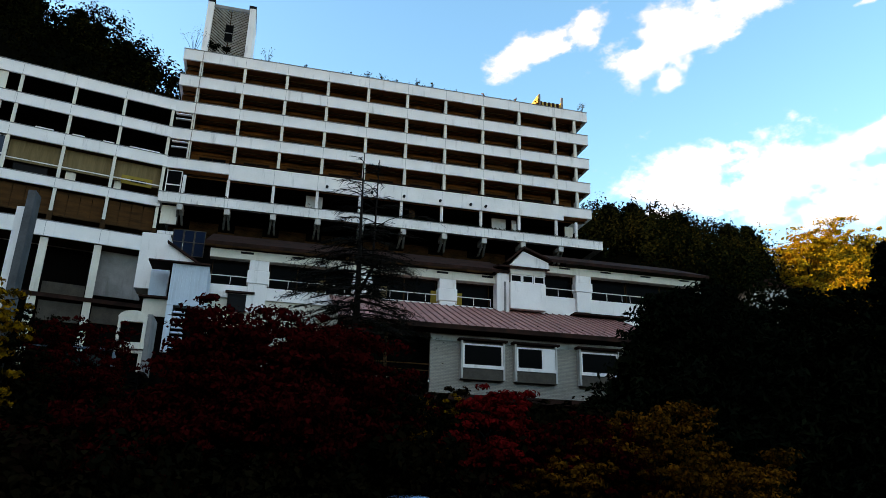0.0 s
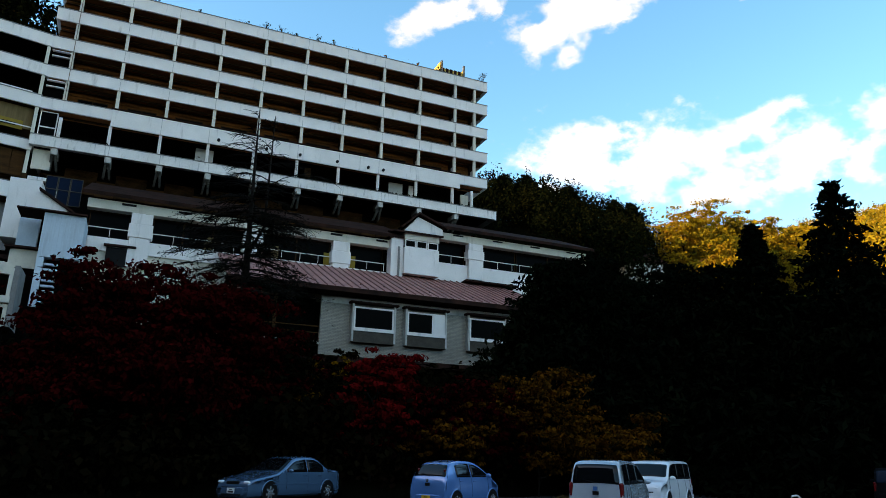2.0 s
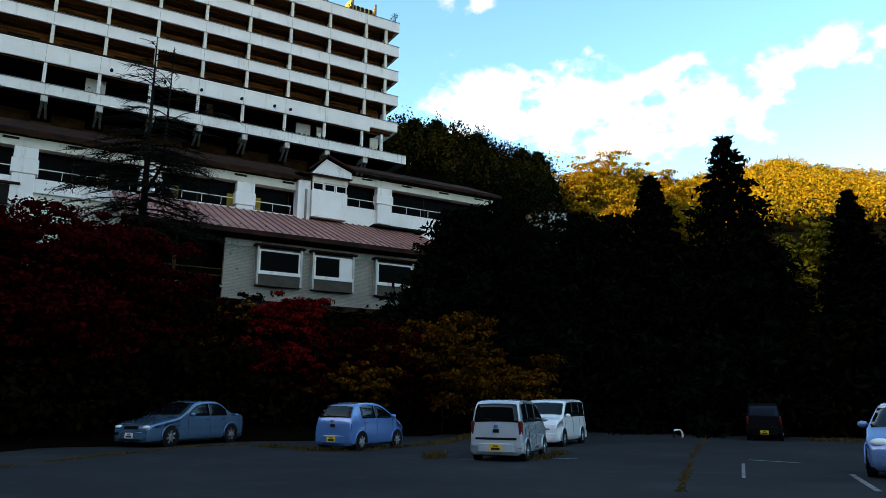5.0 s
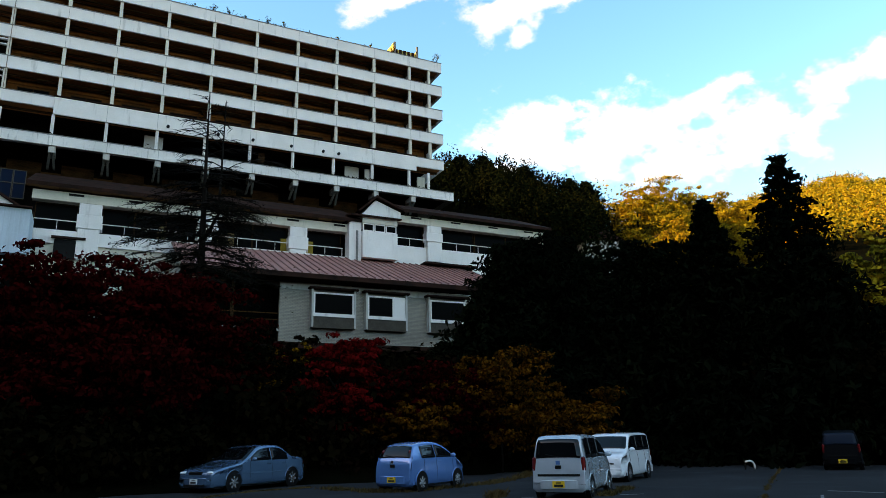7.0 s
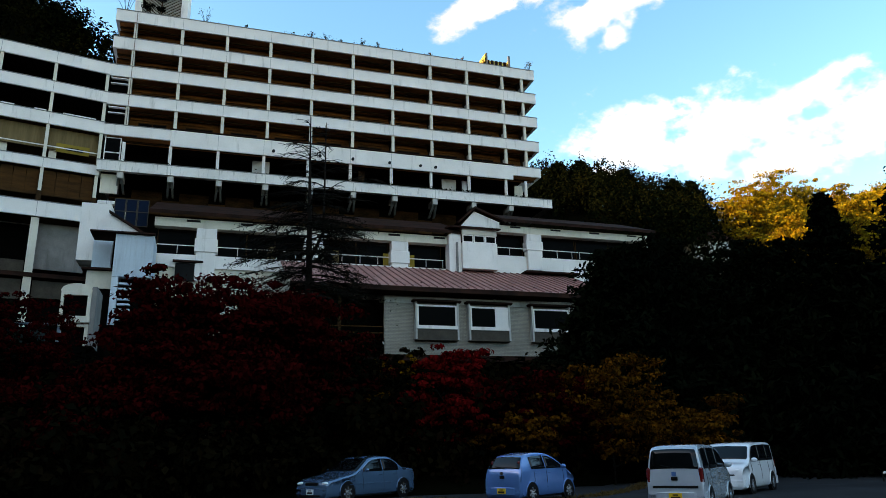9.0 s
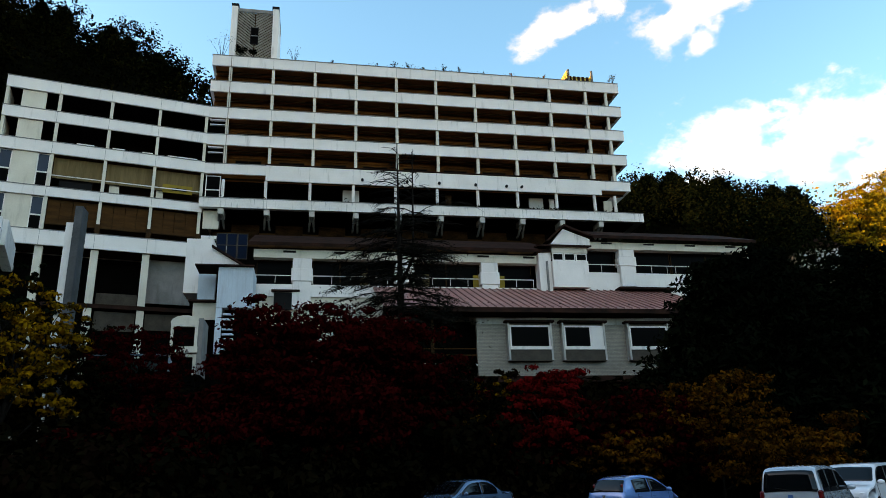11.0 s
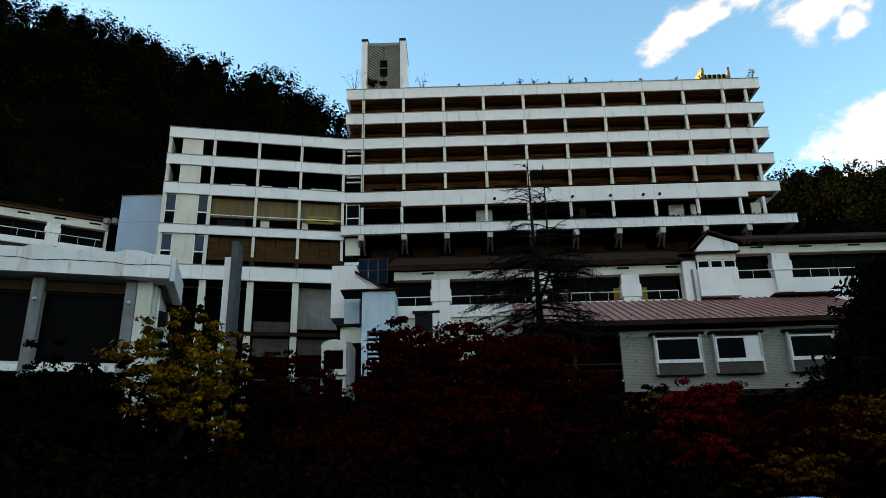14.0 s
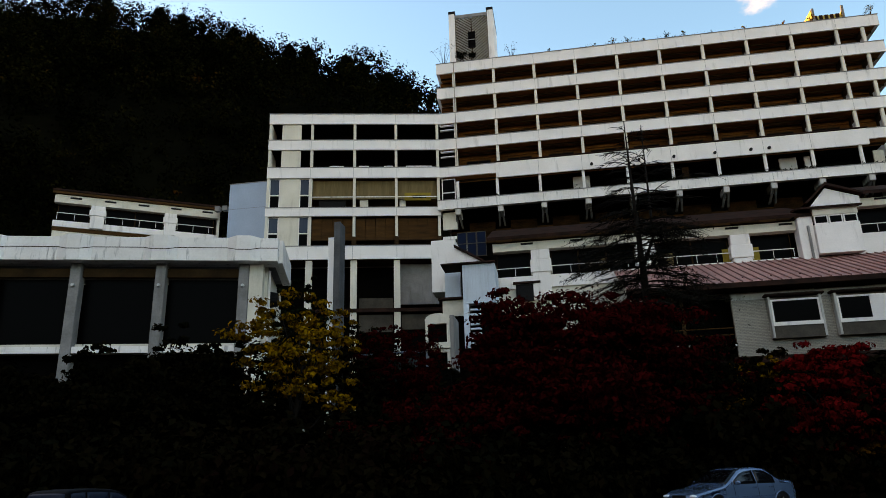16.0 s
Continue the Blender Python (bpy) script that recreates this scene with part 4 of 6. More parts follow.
def broadleaf(name, x, y, z, height, spread, material, seed, leaf=0.14, clumps=90, per=70, label="", base=0.25, group="", lean=0.0, category="tree", puff=0.18):
    rng = np.random.default_rng(seed)
    t = thing(name, pose(x, y, z), label, category, group)
    bm = bmesh.new()
    trunk_top = height * 0.62
    pts = [(rng.normal() * 0.05 * i + lean * i / 6, rng.normal() * 0.05 * i, trunk_top * i / 6 - (0.3 if i == 0 else 0)) for i in range(7)]
    r0 = 0.035 * height * 0.55
    tube(bm, pts, [r0 * (1 - 0.11 * i) for i in range(7)], 8)
    ends = []
    nl = 9
    for k in range(nl):
        s = base + (1 - base) * k / nl
        i = min(5, int(s * 6))
        p0 = Vector(pts[i]).lerp(Vector(pts[i + 1]), s * 6 - i)
        a = k * 2.4 + rng.uniform(-0.4, 0.4)
        reach = spread * rng.uniform(0.6, 1.0) * (1 - 0.45 * s)
        rise = height * rng.uniform(0.12, 0.34)
        limb = [p0, p0 + Vector((math.cos(a) * reach * 0.5, math.sin(a) * reach * 0.5, rise * 0.45)), p0 + Vector((math.cos(a) * reach, math.sin(a) * reach, rise))]
        tube(bm, limb, [r0 * 0.4, r0 * 0.25, r0 * 0.08], 5)
        for q in (0.55, 0.8, 1.0):
            e = limb[1].lerp(limb[2], max(0, q * 2 - 1)) if q > 0.5 else limb[1]
            b2 = a + rng.uniform(-1.2, 1.2)
            tip = e + Vector((math.cos(b2), math.sin(b2), rng.uniform(0.1, 0.6))) * spread * 0.35
            tube(bm, [e, tip], [r0 * 0.14, r0 * 0.05], 4)
            ends.append(tip)
    part("trunk", bm, BARK, t, smooth=True)
    c = []
    ends = np.array([tuple(e) for e in ends])
    for k in range(clumps):
        if k % 5 < 3:
            e = ends[rng.integers(len(ends))]
            c.append(e + rng.normal(size=3) * np.array([spread * 0.16, spread * 0.16, height * 0.05]))
        else:
            q = unit_rows(1, rng)[0] * rng.uniform(0.2, 1.0) ** 0.5
            c.append(np.array([q[0] * spread * 0.92, q[1] * spread * 0.92, height * ((1 + base) / 2 + (1 - base) * 0.45 * q[2])]))
    c = np.array(c)
    c[:, 2] = np.clip(c[:, 2], height * base, height * 0.97)
    rad = rng.uniform(0.3, 1.15, clumps) * spread * puff * 1.25
    p, n = clump_points(rng, c, rad, per, 0.38)
    me = quads_mesh("crown", p, n, rng.uniform(0.6, 1.3, len(p)) * leaf, 0.6, material, rng)
    part("crown", me, None, t)
    return t


def conifer(name, x, y, z, height, spread, material, seed, label, per=26, leaf=0.22, base=0.08, power=0.85, droop=0.25, group="", ragged=0.25):
    rng = np.random.default_rng(seed)
    t = thing(name, pose(x, y, z), label, "conifer", group)
    bm = bmesh.new()
    tube(bm, [(0, 0, -0.5), (0, 0, height * 0.5), (0, 0, height)], [0.02 * height, 0.012 * height, 0.02], 8)
    c, nn, ss = [], [], []
    z0 = height * base
    zc = z0
    while zc < height * 0.985:
        f = 1 - (zc - z0) / (height - z0)
        reach = spread * f ** power + 0.12
        k = int(5 + 4 * f)
        off = rng.uniform(0, 6.28)
        for j in range(k):
            a = off + j * 6.283 / k + rng.uniform(-0.25, 0.25)
            rr = reach * rng.uniform(1 - ragged * 1.6, 1 + ragged)
            tip = Vector((math.cos(a) * rr, math.sin(a) * rr, zc - droop * rr + rng.uniform(-0.15, 0.15)))
            root = Vector((0, 0, zc))
            tube(bm, [root, tip], [0.035 * f + 0.015, 0.008], 3)
            m = max(3, int(per * rr / spread + per * 0.07))
            s = rng.uniform(0.15, 1, m) ** 0.7
            base_p = np.array(root)[None] * (1 - s[:, None]) + np.array(tip)[None] * s[:, None]
            c.append(base_p + rng.normal(size=(m, 3)) * np.array([0.16, 0.16, 0.09]) * (0.5 + rr * 0.4))
            nn.append(rng.normal(size=(m, 3)) + np.array([0, 0, 0.4]))
            ss.append(rng.uniform(0.6, 1.25, m) * leaf * (0.6 + 0.4 * f))
        zc += (0.26 + 0.30 * f) * height / 16
    part("trunk", bm, BARK, t)
    me = quads_mesh("needles", np.vstack(c), np.vstack(nn), np.concatenate(ss), 0.38, material, rng)
    part("needles", me, None, t)
    return t


def bare_tree(x, y, z, height, seed):
    """A dying larch: two leaders with a few upswept branches, and a dense drooping skirt of fine twigs."""
    rng = np.random.default_rng(seed)
    t = thing("larch", pose(x, y, z), "tall nearly bare larch with drooping tiers of dark twigs", "tree")
    bm = bmesh.new()
    tube(bm, [(0, 0, -0.5), (0.05, 0, height * 0.4), (-0.05, 0, height * 0.75), (-0.1, 0, height)], [0.28, 0.22, 0.09, 0.02], 8)
    tube(bm, [(0, 0, height * 0.55), (0.72, 0.1, height * 0.64), (0.78, 0.1, height * 0.985)], [0.1, 0.08, 0.018], 6)
    part("trunk", bm, BARK, t, smooth=True)
    bm = bmesh.new()
    leafy = []

    def branch(p0, a, reach, lift, fall, r0, twigs, length):
        d = Vector((math.cos(a), math.sin(a), 0))
        side = Vector((-math.sin(a), math.cos(a), 0))
        bend = rng.normal() * 0.18
        line = [p0 + d * reach * q + side * bend * reach * q * q + Vector((0, 0, reach * (lift * q - fall * q * q))) for q in (0, 0.25, 0.5, 0.75, 1.0)]
        tube(bm, line, [r0, r0 * 0.75, r0 * 0.55, r0 * 0.35, 0.006], 4)
        for _ in range(twigs):
            q = rng.uniform(0.15, 1.0) * 3.999
            k = int(q)
            b0 = line[k].lerp(line[k + 1], q - k)
            a2 = a + rng.choice([-1, 1]) * rng.uniform(0.3, 1.0)
            ln = rng.uniform(0.4, 1.0) * length
            sag = lift * 0.4 - fall * rng.uniform(0.3, 1.0)
            b1 = b0 + Vector((math.cos(a2), math.sin(a2), sag)) * ln * 0.55
            b2 = b1 + Vector((math.cos(a2), math.sin(a2), sag - 0.3)) * ln * 0.45
            tube(bm, [b0, b1, b2], [0.019, 0.014, 0.007], 3)
            leafy.append(b1)
            leafy.append(b2)

    for k in range(26):
        below = 0.4 + 4.4 * (k + rng.uniform(0, 0.8)) / 26
        lead = Vector((-0.1 + 0.06 * below / 4, 0, height - below)) if k % 2 else Vector((0.76, 0.1, height - 0.2 - below))
        branch(lead, rng.uniform(0, 6.28), (0.35 + 0.62 * below) * rng.uniform(0.6, 1.0), 0.75, 0.55, 0.032, int(6 + below * 3), 0.4 + 0.16 * below)
    top_count = len(leafy)
    for k in range(96):
        below = 5.0 + 5.6 * (k + rng.uniform(0, 0.8)) / 96
        branch(Vector((0.02, 0, height - below)), rng.uniform(0, 6.28), rng.uniform(1.8, 4.1), 0.02, 0.26, 0.040, 30, 1.0)
    part("branching", bm, BARK, t, "thin bare dark twigs")
    tips = np.array([tuple(p) for p in leafy[top_count:]])
    pick = tips[rng.integers(0, len(tips), 9000)] + rng.normal(size=(9000, 3)) * 0.09
    low = np.stack([rng.normal(size=12000) * 1.3, rng.normal(size=12000) * 1.3, rng.uniform(0.08, 0.44, 12000) * height], 1)
    p = np.vstack([pick, low])
    part("needles", quads_mesh("needles", p, rng.normal(size=(len(p), 3)), rng.uniform(0.03, 0.09, len(p)), 0.35, DARKGREEN, rng), None, t, "last dull needles")


def woods(name, seed, az0, az1, d0, d1, spacing, crown, per, leaf, material, label, hgt=(6, 10), conif=0.3, keep=None):
    """A wooded slope: crowns of many leaves on the land between two bearings."""
    rng = np.random.default_rng(seed)
    area = 0.5 * radians(az1 - az0) * (d1 ** 2 - d0 ** 2)
    n = int(area / spacing ** 2)
    az = np.radians(rng.uniform(az0, az1, n))
    d = np.sqrt(rng.uniform(d0 ** 2, d1 ** 2, n))
    x, y = np.sin(az) * d, np.cos(az) * d
    if keep is not None:
        k = keep(x, y)
        x, y = x[k], y[k]
        n = len(x)
    z = land(x, y)
    ctr, nrm, siz = [], [], []
    bm = bmesh.new()
    for i in range(n):
        h = rng.uniform(*hgt)
        cr = crown * rng.uniform(0.7, 1.3)
        if rng.uniform() < conif:
            m = per
            s = rng.uniform(0, 1, m) ** 0.6
            a = rng.uniform(0, 6.28, m)
            r = cr * 0.9 * (s + 0.05) * rng.uniform(0.5, 1.1, m)
            p = np.stack([np.cos(a) * r, np.sin(a) * r, h * 1.15 * (1 - s * 0.85)], 1)
            nn = np.stack([np.cos(a), np.sin(a), np.full(m, 0.7)], 1) + rng.normal(size=(m, 3)) * 0.4
        else:
            blobs = 7
            bc = rng.normal(size=(blobs, 3)) * np.array([cr * 0.5, cr * 0.5, h * 0.16]) + np.array([0, 0, h * 0.66])
            p, nn = clump_points(rng, bc, rng.uniform(0.4, 0.7, blobs) * cr, per // blobs, 0.8)
        ctr.append(p + np.array([x[i], y[i], z[i]]))
        nrm.append(nn)
        siz.append(rng.uniform(0.6, 1.3, len(p)) * leaf)
    me = quads_mesh(name, np.vstack(ctr), np.vstack(nrm), np.concatenate(siz), 0.65, material, rng)
    ob = new(name, me)
    tagged(ob, label, "woods", kind="stuff")


# Needles far darker than real ones; deep shade is in the colour.
DARKGREEN = leaf_mat("shade_dark_needles", [(0.002, 0.003, 0.002), (0.003, 0.005, 0.0025), (0.006, 0.008, 0.003)])
PINE = leaf_mat("shaded_pine_needles", [(0.002, 0.004, 0.002), (0.004, 0.006, 0.003), (0.008, 0.010, 0.004)])
# Hill and ridge leaves carry the slope's shade as near-black tones.
HILL = leaf_mat("shaded_hill_leaves", [(0.0008, 0.001, 0.0004), (0.002, 0.0024, 0.0008), (0.005, 0.005, 0.0014), (0.010, 0.008, 0.002), (0.075, 0.022, 0.004)], patch=0.15, single=0.12, low=0.36, high=0.78)
RIDGE_LEAF = leaf_mat("shaded_ridge_leaves", [(0.002, 0.0032, 0.0012), (0.0035, 0.005, 0.0018), (0.011, 0.011, 0.003)])
# Autumn gold; its dark and bright tones also paint shaded and sunlit crowns.
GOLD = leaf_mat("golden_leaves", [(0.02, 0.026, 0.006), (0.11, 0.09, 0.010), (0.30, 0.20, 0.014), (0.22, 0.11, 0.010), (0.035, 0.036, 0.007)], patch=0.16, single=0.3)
# Near-black patches between the reds paint the shaded parts of the crowns.
REDL = leaf_mat("maple_red_and_shade_leaves", [(0.002, 0.0006, 0.0005), (0.042, 0.002, 0.002), (0.004, 0.0012, 0.001)], patch=0.3)
CRIMSON = leaf_mat("maple_crimson_leaves", [(0.010, 0.001, 0.001), (0.13, 0.004, 0.004), (0.02, 0.002, 0.002)], patch=0.4)
# The darkest yellows stand for shaded gaps inside the crown.
YELLOWL = leaf_mat("yellow_and_shade_leaves", [(0.005, 0.004, 0.001), (0.05, 0.024, 0.002), (0.25, 0.105, 0.005), (0.03, 0.012, 0.002)], patch=0.75)
RUST = leaf_mat("rust_leaves", [(0.004, 0.003, 0.001), (0.03, 0.012, 0.002), (0.125, 0.040, 0.004), (0.010, 0.009, 0.002)], patch=0.8)
# Shrub leaves near black, the bank's shade included.
SHRUB = leaf_mat("shaded_shrub_leaves", [(0.0015, 0.002, 0.001), (0.003, 0.003, 0.0015), (0.006, 0.004, 0.0015), (0.006, 0.0015, 0.0015)])


def at(az, d):
    x, y = math.sin(radians(az)) * d, math.cos(radians(az)) * d
    return x, y, float(land(np.array([x]), np.array([y]))[0])


def up(el, d):
    """Height over the lot of a point seen at that angle at that distance."""
    return EYE + d * math.tan(radians(el))


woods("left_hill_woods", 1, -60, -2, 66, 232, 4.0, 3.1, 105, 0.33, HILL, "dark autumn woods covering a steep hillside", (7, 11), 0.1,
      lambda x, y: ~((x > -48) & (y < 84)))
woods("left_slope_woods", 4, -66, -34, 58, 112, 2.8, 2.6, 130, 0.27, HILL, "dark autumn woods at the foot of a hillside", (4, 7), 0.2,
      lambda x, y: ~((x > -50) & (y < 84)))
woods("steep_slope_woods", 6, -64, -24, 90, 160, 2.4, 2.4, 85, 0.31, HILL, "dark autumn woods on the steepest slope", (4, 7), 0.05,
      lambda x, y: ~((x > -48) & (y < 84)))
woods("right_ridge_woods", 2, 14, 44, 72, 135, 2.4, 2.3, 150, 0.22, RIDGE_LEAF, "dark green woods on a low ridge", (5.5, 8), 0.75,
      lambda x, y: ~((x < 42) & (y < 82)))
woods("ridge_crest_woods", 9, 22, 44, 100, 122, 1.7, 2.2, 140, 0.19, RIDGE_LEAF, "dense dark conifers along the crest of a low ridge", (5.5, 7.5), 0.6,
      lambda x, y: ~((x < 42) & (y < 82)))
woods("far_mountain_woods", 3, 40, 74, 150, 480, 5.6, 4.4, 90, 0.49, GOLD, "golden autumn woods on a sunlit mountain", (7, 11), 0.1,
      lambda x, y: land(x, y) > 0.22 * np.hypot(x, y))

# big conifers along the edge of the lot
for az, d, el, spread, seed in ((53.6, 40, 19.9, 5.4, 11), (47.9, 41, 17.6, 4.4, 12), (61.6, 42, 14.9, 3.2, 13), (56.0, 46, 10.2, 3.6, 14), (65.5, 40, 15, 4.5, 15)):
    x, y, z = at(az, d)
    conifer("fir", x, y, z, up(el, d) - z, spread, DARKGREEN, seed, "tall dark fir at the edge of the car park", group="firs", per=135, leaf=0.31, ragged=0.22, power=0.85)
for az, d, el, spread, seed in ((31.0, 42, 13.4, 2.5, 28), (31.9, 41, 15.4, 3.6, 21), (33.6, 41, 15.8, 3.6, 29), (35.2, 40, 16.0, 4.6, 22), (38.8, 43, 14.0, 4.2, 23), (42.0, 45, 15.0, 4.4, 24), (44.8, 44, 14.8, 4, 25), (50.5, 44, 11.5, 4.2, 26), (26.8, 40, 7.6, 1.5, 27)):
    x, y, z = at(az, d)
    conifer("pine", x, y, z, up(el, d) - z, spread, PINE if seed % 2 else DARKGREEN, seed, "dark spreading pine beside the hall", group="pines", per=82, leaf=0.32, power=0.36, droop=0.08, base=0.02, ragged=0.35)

x, y, z = at(7.4, 36)
bare_tree(x, y, z, up(26.6, 36) - z, 31)

# maples and other trees on the bank
for az, d, el, spread, m, seed, name, label, leaf, clumps in (
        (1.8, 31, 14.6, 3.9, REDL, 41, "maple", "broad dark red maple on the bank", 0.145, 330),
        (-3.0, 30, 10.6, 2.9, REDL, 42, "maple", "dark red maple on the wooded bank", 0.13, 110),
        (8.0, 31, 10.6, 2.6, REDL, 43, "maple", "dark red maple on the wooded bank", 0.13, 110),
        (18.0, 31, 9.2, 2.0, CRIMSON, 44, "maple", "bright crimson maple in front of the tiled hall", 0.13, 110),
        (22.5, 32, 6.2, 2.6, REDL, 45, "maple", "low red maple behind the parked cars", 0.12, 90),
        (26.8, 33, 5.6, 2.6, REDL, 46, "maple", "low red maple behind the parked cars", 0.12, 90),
        (-20.5, 31, 15.0, 2.5, YELLOWL, 47, "ginkgo", "yellow-leaved tree before the concrete hall", 0.13, 62),
        (-20.6, 36, 17.0, 1.7, PINE, 48, "pine", "slim dark pine by the pylon", 0.16, 50),
        (-14.5, 31, 4.6, 2.2, REDL, 49, "maple", "dark red maple under the pylon", 0.12, 60),
        (14.2, 32, 8.6, 1.6, YELLOWL, 50, "shrub", "yellow-green shrub on the bank", 0.10, 45),
        (31.0, 33, 7.4, 2.8, RUST, 51, "cherry", "rust and yellow autumn tree", 0.12, 100),
        (35.8, 34, 3.6, 2.8, RUST, 52, "cherry", "rust-coloured autumn tree behind the cars", 0.12, 80),
        (24.0, 31, 4.4, 1.7, RUST, 53, "cherry", "rust and green autumn tree", 0.12, 60),
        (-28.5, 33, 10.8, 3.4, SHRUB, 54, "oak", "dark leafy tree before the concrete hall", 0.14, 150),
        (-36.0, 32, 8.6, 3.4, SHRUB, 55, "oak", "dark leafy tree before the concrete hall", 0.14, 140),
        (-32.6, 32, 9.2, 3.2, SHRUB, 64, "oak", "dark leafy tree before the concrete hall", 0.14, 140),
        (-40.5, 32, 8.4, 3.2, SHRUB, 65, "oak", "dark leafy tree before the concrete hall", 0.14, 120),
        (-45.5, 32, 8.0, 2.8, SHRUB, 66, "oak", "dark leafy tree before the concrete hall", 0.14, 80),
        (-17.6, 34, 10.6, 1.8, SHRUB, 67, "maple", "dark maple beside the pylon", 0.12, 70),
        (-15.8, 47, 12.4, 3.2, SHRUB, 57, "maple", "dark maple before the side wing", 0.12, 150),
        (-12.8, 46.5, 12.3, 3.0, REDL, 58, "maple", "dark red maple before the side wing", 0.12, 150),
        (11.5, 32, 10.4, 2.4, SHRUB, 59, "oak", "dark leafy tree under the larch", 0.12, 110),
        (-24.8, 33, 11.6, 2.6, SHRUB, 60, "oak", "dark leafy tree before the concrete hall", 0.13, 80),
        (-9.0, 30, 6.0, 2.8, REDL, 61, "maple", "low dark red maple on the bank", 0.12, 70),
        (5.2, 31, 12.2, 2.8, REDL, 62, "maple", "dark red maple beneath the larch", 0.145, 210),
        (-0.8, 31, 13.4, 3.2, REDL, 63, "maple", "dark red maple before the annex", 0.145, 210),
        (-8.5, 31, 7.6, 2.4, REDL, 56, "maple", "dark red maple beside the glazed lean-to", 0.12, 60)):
    x, y, z = at(az, d)
    low = 0.3 if seed in (57, 58) else 0.42 if seed == 47 else 0.2
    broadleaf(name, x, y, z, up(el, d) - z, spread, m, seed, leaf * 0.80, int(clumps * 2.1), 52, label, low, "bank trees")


def thicket():
    """The undergrowth of the bank behind the cars, deep shade in its near-black leaves."""
    rng = np.random.default_rng(77)
    ctr, rad = [], []
    for k in range(1900):
        az = rng.uniform(-52, 72)
        d = float(np.interp(az, [p[0] for p in EDGE], [p[1] for p in EDGE])) + rng.uniform(0.6, 11.0)
        x, y, z = at(az, d)
        ctr.append((x, y, z + rng.uniform(0.2, 2.2 + 0.32 * min(d - 26, 8))))
        rad.append(rng.uniform(0.6, 1.3))
    p, n = clump_points(rng, np.array(ctr), np.array(rad), 45, 0.8)
    p[:, 2] = np.maximum(p[:, 2], 0.03)
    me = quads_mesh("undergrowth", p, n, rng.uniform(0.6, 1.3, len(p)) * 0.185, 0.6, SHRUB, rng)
    ob = new("undergrowth", me)
    tagged(ob, "dense undergrowth on the bank, coloured as in deep shade", "undergrowth", kind="stuff")


thicket()

# golden trees where the sun clears the hill, and pines along the skyline
for k, (az, d, el, spread) in enumerate(((42.6, 118, 19.4, 6), (44.2, 124, 19.6, 7), (46.0, 130, 18.6, 6.5), (48.6, 136, 18.0, 6), (45.0, 112, 16.4, 5.5), (50.6, 140, 17.2, 6), (58.7, 64, 13.4, 3.4))):
    x, y, z = at(az, d)
    h = max(8.0, min(17.0, up(el, d) - z))
    broadleaf("golden_oak", x, y, up(el, d) - h, h, spread, GOLD, 200 + k, 0.21, 240, 60, "golden autumn tree in late sunlight", 0.1, "golden trees", puff=0.22)
for k, (az, el) in enumerate(((-37.5, 34.9), (-33.4, 35.0), (-31.6, 34.9), (-27.2, 34.6), (-25.6, 34.3), (-22.3, 33.8), (-20.7, 33.9), (-17.2, 33.4), (-15.8, 32.9), (-13.4, 32.2), (-11.8, 31.4), (28.5, 23.0), (30.4, 22.9), (33.8, 21.9), (37.6, 20.6), (38.9, 20.3))):
    d = float(np.interp(az, [p[0] for p in RIDGE], [p[1] for p in RIDGE])) - 3
    x, y, z = at(az, d)
    h = max(7.0, min(12.0, up(el, d) - z))
    conifer("skyline_pine", x, y, up(el - 0.5, d) - h, h, 3.2, DARKGREEN, 300 + k, "dark flat-topped pine on the skyline", per=75, leaf=0.30, base=0.2, power=0.5, droop=-0.05, group="skyline pines", ragged=0.25)


# ---- plants on the roof edge and debris on the terrace ----
TWIG = leaf_mat("pale_twigs", [(0.10, 0.10, 0.09), (0.05, 0.06, 0.03), (0.18, 0.15, 0.06)])


SPRIG = leaf_mat("dull_green_sprigs", [(0.02, 0.025, 0.010), (0.05, 0.05, 0.022), (0.09, 0.075, 0.03)])


def roof_plant(x, h, seed, material, dense=60, y=64.3, z=42.35):
    rng = np.random.default_rng(seed)
    t = thing("roof_plant", pose(x, y, z), "self-sown bush rooted on the flat roof edge", "bush", "roof plants")
    bm = bmesh.new()
    tips = []
    for k in range(7):
        a = rng.uniform(0, 6.28)
        p = Vector((math.cos(a) * h * 0.4 * rng.uniform(0.2, 1), math.sin(a) * 0.3, h * rng.uniform(0.5, 1)))
        tube(bm, [Vector((0, 0, -0.4)), p * 0.5, p], [0.03, 0.02, 0.008], 3)
        tips.append(p)
    part("stem", bm, BARK, t)
    c = np.array([tuple(p) for p in tips])
    p, n = clump_points(rng, c, np.full(len(c), h * 0.22), dense // 7 + 1, 0.8)
    part("leaves", quads_mesh("leaves", p, n, rng.uniform(0.5, 1.2, len(p)) * 0.07, 0.6, material, rng), None, t)


